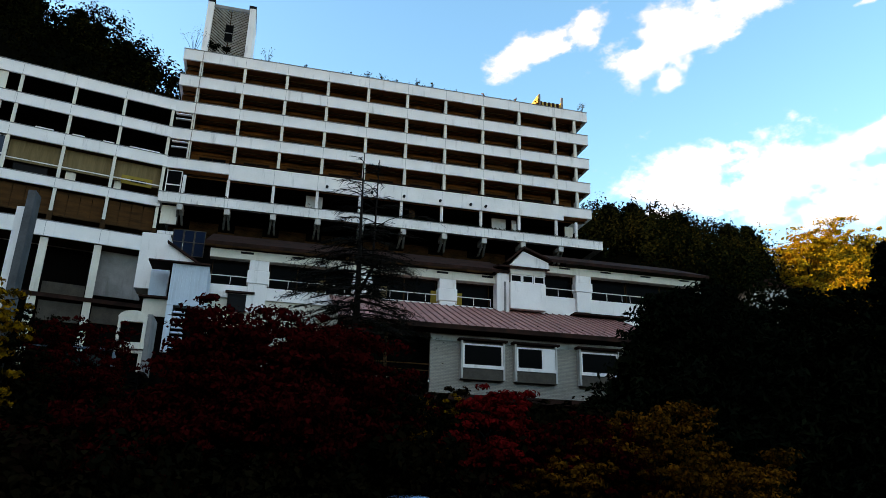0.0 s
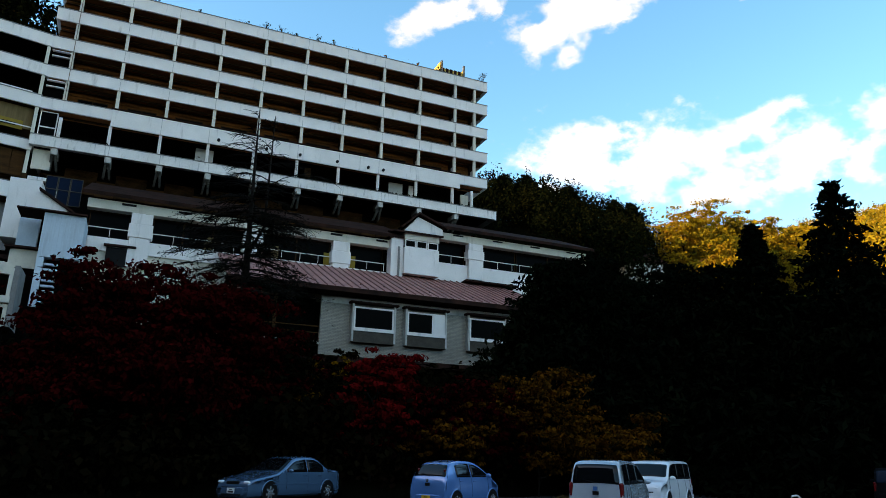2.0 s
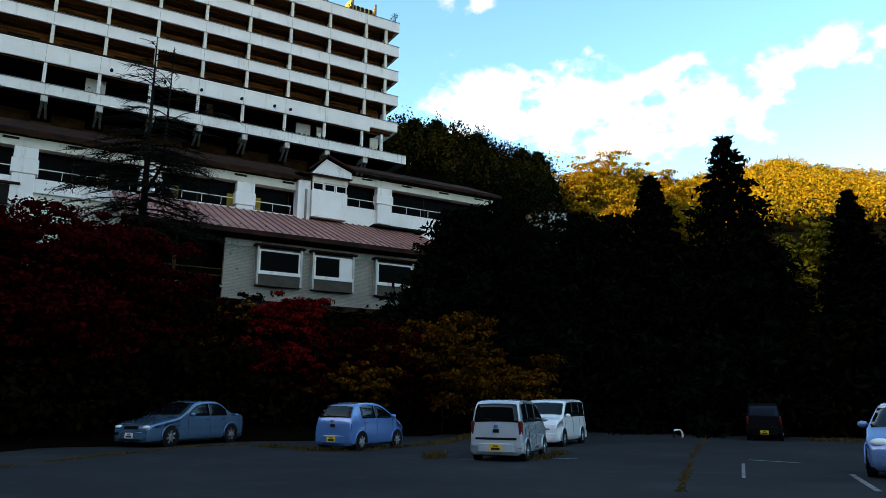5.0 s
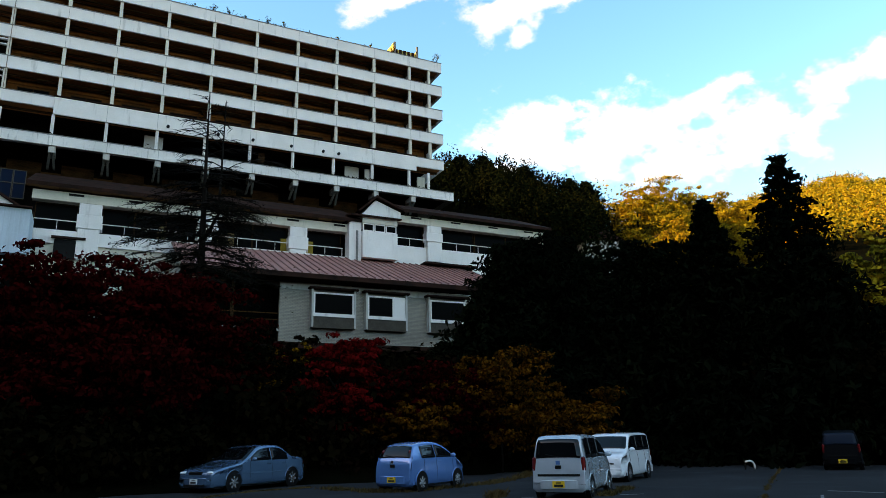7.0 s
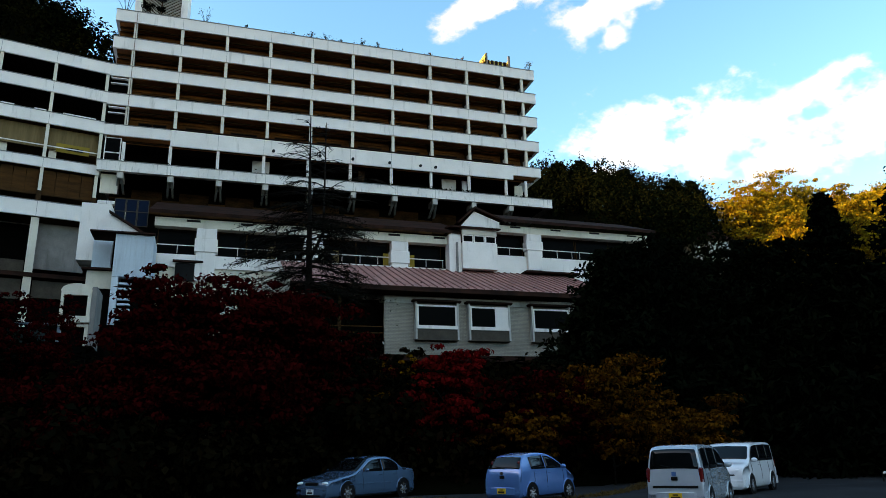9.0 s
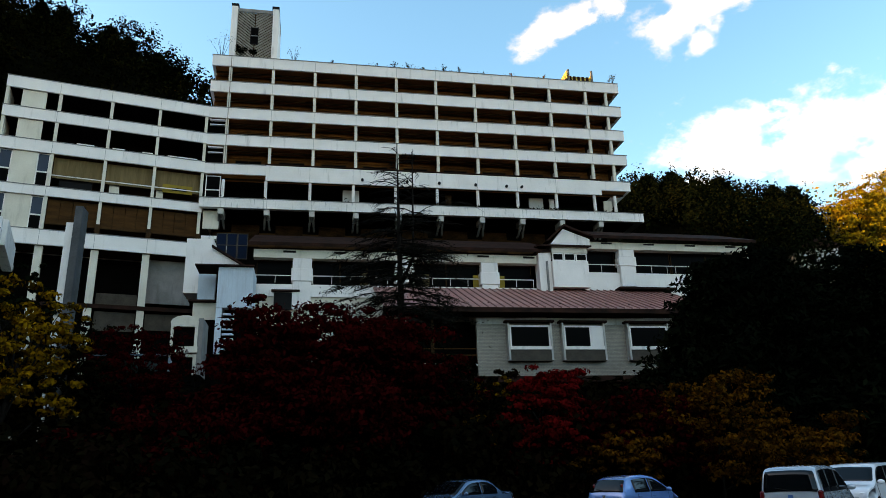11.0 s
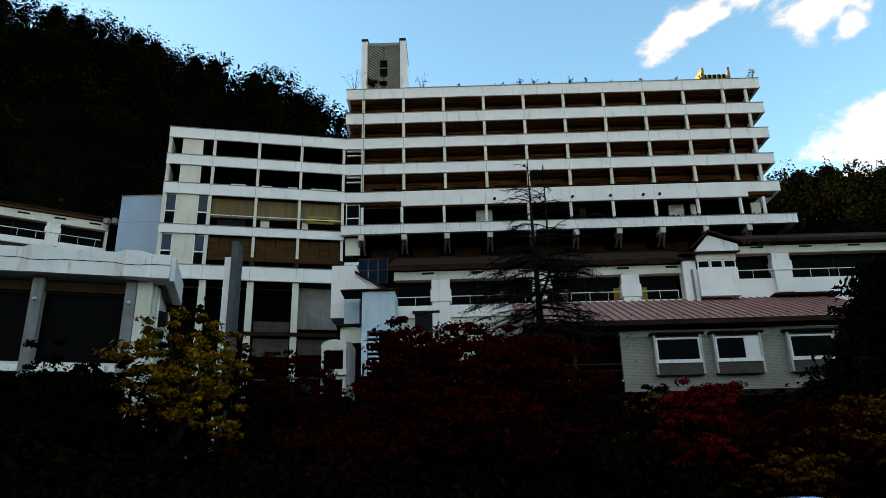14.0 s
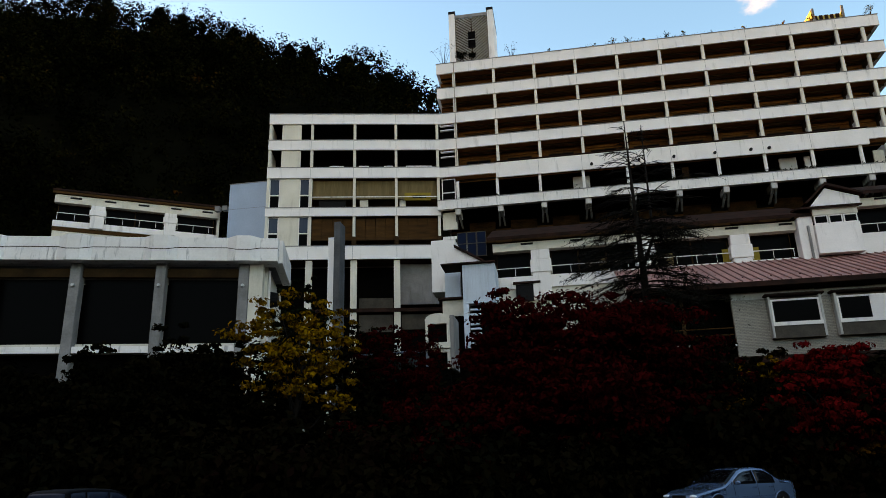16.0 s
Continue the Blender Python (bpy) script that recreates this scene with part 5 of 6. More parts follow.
for x, h, seed, m, dense in ((-9.3, 3.2, 1, TWIG, 70), (-7.4, 1.5, 2, DARKGREEN, 900), (-6.3, 1.2, 3, DARKGREEN, 700), (-2.2, 1.6, 4, TWIG, 30), (6.2, 0.5, 5, SPRIG, 60), (8.0, 0.9, 6, RUST, 60),
                             (9.6, 0.9, 7, SPRIG, 60), (13.4, 0.9, 8, SPRIG, 90), (14.8, 0.7, 9, YELLOWL, 90), (20.6, 0.5, 10, YELLOWL, 90), (24.3, 0.5, 11, YELLOWL, 90), (27.0, 0.8, 12, YELLOWL, 160),
                             (32.2, 1.2, 13, TWIG, 120), (1.6, 0.5, 14, SPRIG, 40), (11.0, 0.45, 15, SPRIG, 50), (17.5, 0.4, 16, TWIG, 40)):
    roof_plant(x, h, seed, m, dense)


def roof_weeds():
    """Low weeds rooted along the roof's edge."""
    rng = np.random.default_rng(8)
    x = np.concatenate([rng.normal(m, w, k) for m, w, k in ((5.5, 0.5, 160), (8.2, 0.7, 420), (10.2, 0.5, 260), (14.2, 1.0, 700), (17.2, 0.5, 160), (20.6, 0.5, 160), (23.6, 0.7, 260), (27.2, 0.5, 420), (-1.5, 0.6, 60))])
    n = len(x)
    p = np.stack([x, 64.25 + rng.uniform(0, 0.5, n), 42.44 + np.abs(rng.normal(0, 0.2, n))], 1)
    ob = new("roof_weeds", quads_mesh("roof_weeds", p, rng.normal(size=(n, 3)), rng.uniform(0.03, 0.10, n), 0.4, SPRIG, rng))
    tagged(ob, "low dry weeds along the flat roof edge", "weeds", kind="stuff")


roof_weeds()


def terrace_weeds():
    rng = np.random.default_rng(5)
    n = 2600
    x = np.concatenate([rng.uniform(-9, 33, 700), rng.normal(12.5, 1.2, 500), rng.normal(18.5, 2.0, 900), rng.normal(25.5, 0.9, 500)])
    p = np.stack([x, 63.45 + rng.uniform(0, 0.3, n), 26.95 + np.abs(rng.normal(0, 0.16, n))], 1)
    p[:, 0] += rng.normal(0, 0.2, n)
    ob = new("terrace_weeds", quads_mesh("terrace_weeds", p, rng.normal(size=(n, 3)), rng.uniform(0.05, 0.16, n), 0.35, DARKGREEN, rng))
    tagged(ob, "dead weeds and rubble along the terrace edge", "weeds", kind="stuff")


terrace_weeds()


# ---- cars ----
def paint(name, col, metal=0.5):
    m = bpy.data.materials.new(name)
    m.use_nodes = True
    n, l = m.node_tree.nodes, m.node_tree.links
    b = n["Principled BSDF"]
    b.inputs["Metallic"].default_value, b.inputs["Roughness"].default_value = metal, 0.22 if max(col) > 0.05 else 0.6
    b.inputs["Specular IOR Level"].default_value = 0.5 if max(col) > 0.05 else 0.05
    b.inputs["Coat Weight"].default_value, b.inputs["Coat Roughness"].default_value = (0.9 if max(col) > 0.05 else 0.0), 0.04
    tc = n.new("ShaderNodeTexCoord")
    nz = n.new("ShaderNodeTexNoise")
    nz.inputs["Scale"].default_value, nz.inputs["Detail"].default_value = 3, 6
    l.new(tc.outputs["Object"], nz.inputs["Vector"])
    mx = n.new("ShaderNodeMix")
    mx.data_type = "RGBA"
    mx.inputs["A"].default_value, mx.inputs["B"].default_value = (*col, 1), (*(c * 0.85 for c in col), 1)
    l.new(nz.outputs["Fac"], mx.inputs["Factor"])
    l.new(mx.outputs["Result"], b.inputs["Base Color"])
    return m


CHROME = glass_mat("bright_metal", (0.75, 0.75, 0.76), 0.25)
CHROME.node_tree.nodes["Principled BSDF"].inputs["Metallic"].default_value = 0.9
LAMP_CLEAR = glass_mat("clear_lamp", (0.75, 0.78, 0.80), 0.15)
LAMP_RED = glass_mat("red_lamp", (0.12, 0.004, 0.004), 0.2)
CARGLASS = glass_mat("tinted_car_glass", (0.003, 0.004, 0.005), 0.04, 0.28)


DULLGLASS = glass_mat("dull_blue_glass", (0.005, 0.012, 0.024), 0.4, 0.10)


def loft(bm, rings, close=True):
    vs = [[bm.verts.new(p) for p in r] for r in rings]
    k = len(vs[0])
    for a, b in zip(vs, vs[1:]):
        for i in range(k if close else k - 1):
            j = (i + 1) % k
            bm.faces.new((a[i], a[j], b[j], b[i]))
    if close:
        bm.faces.new(vs[0][::-1])
        bm.faces.new(vs[-1])


def wheel_meshes(r, w):
    bm = bmesh.new()
    prof = [(r * 0.66, -w / 2 + 0.01), (r * 0.9, -w / 2), (r, -w / 2 + 0.04), (r, w / 2 - 0.04), (r * 0.9, w / 2), (r * 0.66, w / 2 - 0.01)]
    rings = [[(math.cos(q) * a, b, math.sin(q) * a) for a, b in prof] for q in np.linspace(0, 2 * math.pi, 25)]
    loft(bm, rings, close=False)
    bmesh.ops.remove_doubles(bm, verts=bm.verts, dist=0.0005)
    tyre = finish(bm, "tyre", RUBBER, smooth=True)
    bm = bmesh.new()
    bmesh.ops.create_cone(bm, cap_ends=True, segments=24, radius1=r * 0.67, radius2=r * 0.67, depth=w * 0.6, matrix=pose(0, 0, 0, 90))
    dish = finish(bm, "wheel_disc", BLACK)
    bm = bmesh.new()
    for k in range(7):
        q = Matrix.Rotation(2 * math.pi * k / 7, 4, "Y")
        b2 = bmesh.new()
        add_box(b2, -0.035, 0.035, -w * 0.5, -w * 0.28, 0.02, r * 0.64)
        add_box(b2, -0.035, 0.035, w * 0.28, w * 0.5, 0.02, r * 0.64)
        b2.transform(q)
        tmp = bpy.data.meshes.new("tmp")
        b2.to_mesh(tmp)
        b2.free()
        bm.from_mesh(tmp)
        bpy.data.meshes.remove(tmp)
    for s in (-1, 1):
        bmesh.ops.create_cone(bm, cap_ends=True, segments=16, radius1=0.07, radius2=0.06, depth=0.03, matrix=pose(0, s * w * 0.48, 0, 90))
    rim = finish(bm, "rim", CHROME)
    return tyre, dish, rim


def car(name, m, W, profile, label, colour, wheel_r=0.28, plate=PLATE_Y, belt=0.95, top_in=0.76, clear=0.18, shield=(0.9, 0.2), rear=(-1.1, -1.6), side_end=-1.3, posts=(-0.4,), nose=0.82, tail=0.86,
        headlamp=(0.62, 0.62, 0.17, 0.07), tail_lamp=(0.75, 0.62, 0.0, 0.09, 0.09), glazing=CARGLASS, dark_posts=False, wiper=False, rear_trim=False, emblem=None, grille=(0.42, 0.60, 0.05), moulding=None):
    """A car along +x (its nose). profile: its middle line (x, height) from the nose over the roof to the tail."""
    t = thing(name, m, label, "car", "parked cars")
    hw = W / 2
    zmax = max(z for _, z in profile)
    xf, xr = profile[0][0], profile[-1][0]
    # the profile with rounded corners, then as close stations
    line = np.array(profile, float)
    for _ in range(3):
        a, b = line[:-1], line[1:]
        line = np.vstack([line[:1], np.stack([a * 0.75 + b * 0.25, a * 0.25 + b * 0.75], 1).reshape(-1, 2), line[-1:]])
    run = np.concatenate([[0], np.cumsum(np.hypot(*np.diff(line, axis=0).T))])
    q = np.linspace(0, run[-1], 72)
    px, pz = np.interp(q, run, line[:, 0]), np.interp(q, run, line[:, 1])
    px = px - np.arange(72) * 1e-5
    tx, tz = np.gradient(px), np.gradient(pz)
    nl = np.hypot(tx, tz)
    nx, nz = tz / nl, -tx / nl          # outward: the line runs from nose to tail

    def top(x):
        return float(np.interp(-x, -px, pz))

    def wide(x):
        return hw * float(np.interp(x, [xr, xr + 0.12, xr + 0.5, xf - 0.55, xf - 0.15, xf], [tail, tail + (1 - tail) * 0.65, 1, 1, nose + (1 - nose) * 0.62, nose]))

    def flank(x, z):
        """Half-width of the body at a place along it and a height."""
        if z <= belt:
            g = float(np.interp(z, [clear, clear + 0.07, clear + 0.2, belt * 0.65 + 0.1, belt], [0.88, 0.97, 1.0, 1.0, 0.955]))
        else:
            g = 0.955 + (top_in - 0.955) * min(1.0, (z - belt) / (zmax - belt))
        return wide(x) * g

    def crown(x, z, u):
        """Height of the upper surface at a share u of its half-width."""
        return z + float(np.interp(u, [0, 0.4, 0.8, 0.95, 1.0], [0.020, 0.016, 0.004, -0.012, -0.045]))

    bm = bmesh.new()
    rings = []
    for x, z in zip(px, pz):
        zs = [clear, clear + 0.07, clear + 0.2, 0.5 * (clear + belt), belt - 0.06, belt, 0.5 * (belt + max(z, belt)), z - 0.09]
        zs = [min(v, z - 0.055 - (8 - k) * 0.004) for k, v in enumerate(zs)]
        half = [(flank(x, v), max(v, clear - 0.02 + k * 0.002)) for k, v in enumerate(zs)]
        yt = flank(x, z - 0.045)
        half += [(yt * u, crown(x, z, u)) for u in (1.0, 0.95, 0.8, 0.4)]
        rings.append([(x, y, v) for y, v in half] + [(x, -y, v) for y, v in half[::-1]])
    loft(bm, rings)
    bmesh.ops.remove_doubles(bm, verts=bm.verts, dist=0.009)
    part("body", bm, colour, t, smooth=True)

    def strip(rows, name, material, parent, label=""):
        b = bmesh.new()
        vs = [[b.verts.new(p) for p in r] for r in rows]
        for ra, rb in zip(vs, vs[1:]):
            for k in range(len(ra) - 1):
                b.faces.new((ra[k], ra[k + 1], rb[k + 1], rb[k]))
        ob = part(name, b, material, parent, label, smooth=True)
        mod = ob.modifiers.new("thickness", "SOLIDIFY")
        mod.thickness, mod.offset = 0.012, 0.0
        return ob

    # front and rear windows lie on the upper surface
    for (xa, xb), nm in ((shield, "windscreen"), (rear, "rear_window")):
        rows = []
        for k in np.linspace(0, 1, 10):
            pa, pb = float(np.interp(-xa, -px, q)), float(np.interp(-xb, -px, q))
            d = pa + (pb - pa) * k
            x, z = float(np.interp(d, q, px)), float(np.interp(d, q, pz))
            ax, az_ = float(np.interp(d, q, nx)), float(np.interp(d, q, nz))
            yt = flank(x, z - 0.045)
            trim = 0.92 if 0 < k < 1 else 0.88
            rows.append([(x + ax * 0.008, yt * u * trim, crown(x, z, abs(u) * trim) + az_ * 0.008) for u in np.linspace(-1, 1, 9)])
        strip(rows, nm, glazing, t, "dark tinted glass")
    # side windows between the posts
    start = xf
    while top(start) - 0.10 < belt + 0.07:
        start -= 0.01
    cuts = [start - 0.06] + [p for p in posts] + [side_end]
    for s in (-1, 1):
        for k, (xa, xb) in enumerate(zip(cuts, cuts[1:])):
            rows = []
            for x in np.linspace(xa - (0.03 if k else 0), xb + (0.03 if k < len(cuts) - 2 else 0), 9):
                z0, z1 = belt + 0.025, max(belt + 0.05, top(x) - 0.095)
                rows.append([(x, s * (flank(x, v) + 0.004), v) for v in np.linspace(z0, z1, 5)])
            strip(rows, "side_window", glazing, t)
        if dark_posts:
            for x in posts:
                strip([[(x + e, s * (flank(x, v) + 0.003), v) for v in np.linspace(belt + 0.025, top(x) - 0.095, 4)] for e in (-0.03, 0.03)], "window_post", BLACK, t)
        # doors: seams, handles, mirror
        for x in (start - 0.02, *posts, side_end + 0.12):
            b = bmesh.new()
            zs = np.linspace(clear + 0.14, belt + 0.01, 6)
            tube(b, [(x, s * (flank(x, v) + 0.0005), v) for v in zs], [0.006] * 6, 4)
            part("door_seam", b, BLACK, t)
        for x in (posts[0] + 0.16, side_end + 0.24):
            y = flank(x, belt - 0.09)
            block("door_handle", t, colour, x - 0.09, x + 0.09, s * y - 0.022, s * y + 0.022, belt - 0.105, belt - 0.075, "", 0.008)
        xm = start - 0.12
        b = bmesh.new()
        bmesh.ops.create_uvsphere(b, u_segments=12, v_segments=8, radius=0.1, matrix=Matrix.Translation((xm, s * (flank(xm, belt) + 0.10), belt + 0.075)) @ Matrix.Diagonal((0.6, 1.1, 0.72, 1)))
        part("mirror", b, colour, t, smooth=True)
        if moulding:
            b = bmesh.new()
            xs = np.linspace(xf - 0.95, xr + 0.95, 8)
            tube(b, [(x, s * (flank(x, moulding) + 0.002), moulding) for x in xs], [0.016] * 8, 5)
            part("side_moulding", b, colour, t)
        # lamps, set into the corners
        z, u, a, c = headlamp
        b = bmesh.new()
        bmesh.ops.create_uvsphere(b, u_segments=14, v_segments=8, radius=1.0, matrix=Matrix.Translation((xf - 0.135, s * hw * u, z)) @ Matrix.Rotation(s * -0.5, 4, "Z") @ Matrix.Diagonal((0.12, a, c, 1)))
        part("headlight", b, LAMP_CLEAR, t, "clear headlight", smooth=True)
        z, u, into, a, c = tail_lamp
        b = bmesh.new()
        add_box(b, xr + into - 0.012, xr + into + 0.13, s * hw * u - a, s * hw * u + a, z - c, z + c)
        part("tail_lamp", b, LAMP_RED, t, "red tail lamp", 0.035)
    # wheels over black discs that stand for the shaded arches, with a pressed lip
    tyre, dish, rim = wheel_meshes(wheel_r, 0.17)
    L = xf - xr
    for xw in (xf - L * 0.185, xr + L * 0.175):
        for s in (-1, 1):
            b = bmesh.new()
            bmesh.ops.create_cone(b, cap_ends=True, segments=26, radius1=wheel_r + 0.055, radius2=wheel_r + 0.055, depth=0.12, matrix=pose(xw, s * (hw - 0.054), wheel_r + 0.01, 90))
            part("arch_shade", b, BLACK, t)
            b = bmesh.new()
            arc = [(xw + math.cos(k) * (wheel_r + 0.065), s * (hw + 0.004), wheel_r + 0.01 + math.sin(k) * (wheel_r + 0.065)) for k in np.linspace(-0.25, math.pi + 0.25, 15)]
            tube(b, arc, [0.02] * 15, 5)
            part("arch_lip", b, colour, t, smooth=True)
            w = new("wheel", tyre)
            w.parent = t
            w.matrix_basis = pose(xw, s * (hw - 0.065), wheel_r)
            shared("wheel_disc", dish, w, Matrix())
            shared("rim", rim, w, Matrix())
    # bumpers, grille, plates
    for x0, d, f in ((xf, 1, nose), (xr, -1, tail)):
        b = bmesh.new()
        ys = np.linspace(-1, 1, 11)
        bar = [(x0 + d * (0.055 - 0.16 * abs(u) ** 3), u * hw * (f + 0.06), clear + 0.19) for u in ys]
        rings = [[(x + d * e, y, z + v) for e, v in ((0.0, 0.10), (0.0, -0.10), (-0.05, -0.14), (-0.25, -0.14), (-0.25, 0.13), (-0.06, 0.13))] for x, y, z in bar]
        loft(b, rings)
        part("bumper", b, colour, t, smooth=False)
        x = x0 + d * 0.058
        p = block("number_plate", t, plate, min(x, x + d * 0.012), max(x, x + d * 0.012), -0.165, 0.165, clear + 0.12, clear + 0.285, "plain number plate with bars")
        block("bar", p, INK, min(x + d * 0.0125, x + d * 0.015), max(x + d * 0.0125, x + d * 0.015), -0.12, 0.12, clear + 0.14, clear + 0.20)
        block("bar", p, INK, min(x + d * 0.0125, x + d * 0.015), max(x + d * 0.0125, x + d * 0.015), -0.07, 0.07, clear + 0.225, clear + 0.255)
    gw, gz, gh = grille
    block("grille", t, BLACK, xf - 0.12, xf + 0.012, -hw * gw, hw * gw, gz - gh, gz + gh, "", 0.02)
    block("air_intake", t, BLACK, xf + 0.03, xf + 0.0565, -hw * 0.5, hw * 0.5, clear + 0.05, clear + 0.105)
    if rear_trim:
        block("rear_trim", t, BLACK, xr - 0.012, xr + 0.06, -hw * 0.78, hw * 0.78, clear + 0.40, clear + 0.46, "black trim strip")
    if wiper:
        b = bmesh.new()
        d0 = float(np.interp(-rear[1], -px, q))
        z = float(np.interp(d0, q, pz))
        tube(b, [(rear[1] - 0.035, -0.02, z + 0.03), (rear[1] - 0.015, 0.34, z + 0.10)], [0.014, 0.01], 5)
        part("wiper", b, BLACK, t)
    if emblem:
        block("badge", t, emblem, xr - 0.022, xr + 0.02, -0.055, 0.055, belt - 0.13, belt - 0.03, "small badge")
        block("tailgate_handle", t, BLACK, xr - 0.018, xr + 0.02, -0.08, 0.08, belt - 0.24, belt - 0.15)
    block("underbody", t, BLACK, xr + 0.15, xf - 0.15, -hw * 0.85, hw * 0.85, clear - 0.03, clear + 0.1)
    return t


def facing(x, y, fx, fy):
    return pose(x, y, 0, 0, 0, math.degrees(math.atan2(fy, fx)))


BLUE_GREY = paint("blue_grey_metallic", (0.078, 0.175, 0.29), 0.5)
SKY_BLUE = paint("light_blue_metallic", (0.065, 0.215, 0.50), 0.35)
SILVER = paint("silver_metallic", (0.50, 0.56, 0.61), 0.35)
PEARL = paint("white_paint_car", (0.78, 0.80, 0.83), 0.0)
BLACKP = paint("black_car_paint", (0.0018, 0.002, 0.0026), 0.0)
PALE_BLUE = paint("blue_metallic", (0.13, 0.27, 0.52), 0.35)

SEDAN = [(2.30, 0.50), (2.28, 0.64), (2.12, 0.74), (1.45, 0.86), (1.00, 0.92), (0.50, 1.22), (0.16, 1.42), (-0.35, 1.47), (-0.84, 1.46), (-1.10, 1.38), (-1.44, 1.13), (-1.62, 1.04), (-2.14, 1.02), (-2.26, 0.94), (-2.30, 0.60), (-2.30, 0.45)]
car("sedan", facing(5.40, 26.5, -0.81, -0.585), 1.72, SEDAN, "blue-grey four-door saloon parked by the bank", BLUE_GREY, 0.31, PLATE, belt=0.93, top_in=0.74, clear=0.17, shield=(0.92, 0.22), rear=(-1.12, -1.54), side_end=-1.28, posts=(-0.42,),
    headlamp=(0.635, 0.60, 0.24, 0.058), tail_lamp=(0.80, 0.68, 0.0, 0.16, 0.08), grille=(0.34, 0.62, 0.05), moulding=0.56)
MINI = [(1.66, 0.45), (1.64, 0.62), (1.50, 0.78), (1.14, 0.93), (0.70, 1.22), (0.32, 1.43), (-0.10, 1.51), (-0.65, 1.51), (-1.12, 1.45), (-1.30, 1.38), (-1.46, 1.18), (-1.58, 0.96), (-1.63, 0.80), (-1.66, 0.60), (-1.66, 0.42)]
car("hatchback", facing(9.95, 21.55, 0.86, 0.51) @ Matrix.Scale(0.95, 4), 1.48, MINI, "light blue rounded micro hatchback", SKY_BLUE, 0.28, PLATE_Y, belt=0.98, top_in=0.70, clear=0.17, shield=(1.06, 0.36), rear=(-1.29, -1.545), side_end=-1.02, posts=(-0.2,),
    nose=0.76, tail=0.90, headlamp=(0.70, 0.6, 0.16, 0.09), tail_lamp=(1.16, 0.70, 0.195, 0.05, 0.11), wiper=True, emblem=CHROME, grille=(0.3, 0.62, 0.03))
WAGON = [(1.66, 0.50), (1.65, 0.72), (1.48, 0.90), (1.22, 0.98), (0.85, 1.29), (0.50, 1.54), (0.10, 1.62), (-0.70, 1.64), (-1.36, 1.62), (-1.52, 1.56), (-1.58, 1.34), (-1.63, 1.02), (-1.66, 0.80), (-1.68, 0.60), (-1.68, 0.44)]
VAN = dict(belt=1.0, top_in=0.80, clear=0.17, shield=(1.14, 0.58), rear=(-1.525, -1.628), side_end=-1.40, posts=(0.0, -0.86), nose=0.84, tail=0.96, headlamp=(0.74, 0.64, 0.15, 0.09), tail_lamp=(0.88, 0.905, 0.02, 0.055, 0.19), wiper=True, rear_trim=True, grille=(0.36, 0.70, 0.05))
car("microvan", facing(11.95, 16.2, 0.78, 0.63) @ Matrix.Scale(0.93, 4), 1.48, WAGON, "silver boxy microvan with a tinted tailgate", SILVER, 0.27, PLATE_Y, dark_posts=True, emblem=SKY_BLUE, **VAN)
BOX = [(1.92, 0.50), (1.91, 0.80), (1.76, 0.93), (1.18, 1.01), (0.90, 1.34), (0.66, 1.58), (0.30, 1.64), (-1.00, 1.66), (-1.70, 1.64), (-1.83, 1.57), (-1.88, 1.32), (-1.91, 1.02), (-1.92, 0.70), (-1.92, 0.45)]
car("box_wagon", facing(17.0, 20.6, -0.84, -0.55) @ Matrix.Scale(0.95, 4), 1.68, BOX, "white square-cut wagon facing out of its bay", PEARL, 0.30, PLATE, belt=1.0, top_in=0.86, clear=0.17, shield=(1.12, 0.72), rear=(-1.84, -1.905), side_end=-1.70, posts=(0.0, -0.95),
    nose=0.90, tail=0.96, headlamp=(0.76, 0.66, 0.17, 0.06), tail_lamp=(0.9, 0.86, 0.0, 0.08, 0.14), dark_posts=True, grille=(0.62, 0.62, 0.025))
car("microvan", facing(27.4, 19.35, 0.82, 0.57) @ Matrix.Scale(0.9, 4), 1.48, WAGON, "black microvan in deep shade", BLACKP, 0.27, PLATE_Y, glazing=DULLGLASS, **VAN)
car("hatchback", facing(16.75, 8.2, -0.93, -0.37), 1.66, MINI, "blue hatchback with its nose to the lot", PALE_BLUE, 0.29, PLATE, belt=0.96, top_in=0.74, clear=0.17, shield=(1.06, 0.36), rear=(-1.29, -1.545), side_end=-1.1, posts=(-0.2,), headlamp=(0.70, 0.62, 0.2, 0.09))
car("microvan", facing(-13.0, 18.9, 0.1, 1.0) @ Matrix.Diagonal((1, 1, 0.86, 1)), 1.48, WAGON, "black van almost lost in the shade", BLACKP, 0.27, PLATE_Y, glazing=DULLGLASS, **VAN)


# ---- marks and weeds on the asphalt ----
LINE_PAINT = mat("worn_white_line", (0.24, 0.245, 0.25), 0.9, (0.05, 0.05, 0.053), 3, 22)


def line_mark(x0, y0, x1, y1, w=0.1):
    a = math.degrees(math.atan2(y1 - y0, x1 - x0))
    ob = block("parking_line", None, LINE_PAINT, 0, math.hypot(x1 - x0, y1 - y0), -w / 2, w / 2, 0.004, 0.008)
    ob.matrix_world = pose(x0, y0, 0, 0, 0, a)
    tagged(ob, "worn white parking line on the asphalt", "road marking", "parking lines")


line_mark(15.78, 11.82, 12.77, 9.58, 0.07)
line_mark(17.0, 12.56, 17.25, 11.28, 0.12)
line_mark(10.3, 16.28, 11.0, 15.85, 0.12)
line_mark(12.6, 15.2, 13.2, 15.0, 0.1)
line_mark(15.47, 8.96, 12.9, 7.04, 0.11)
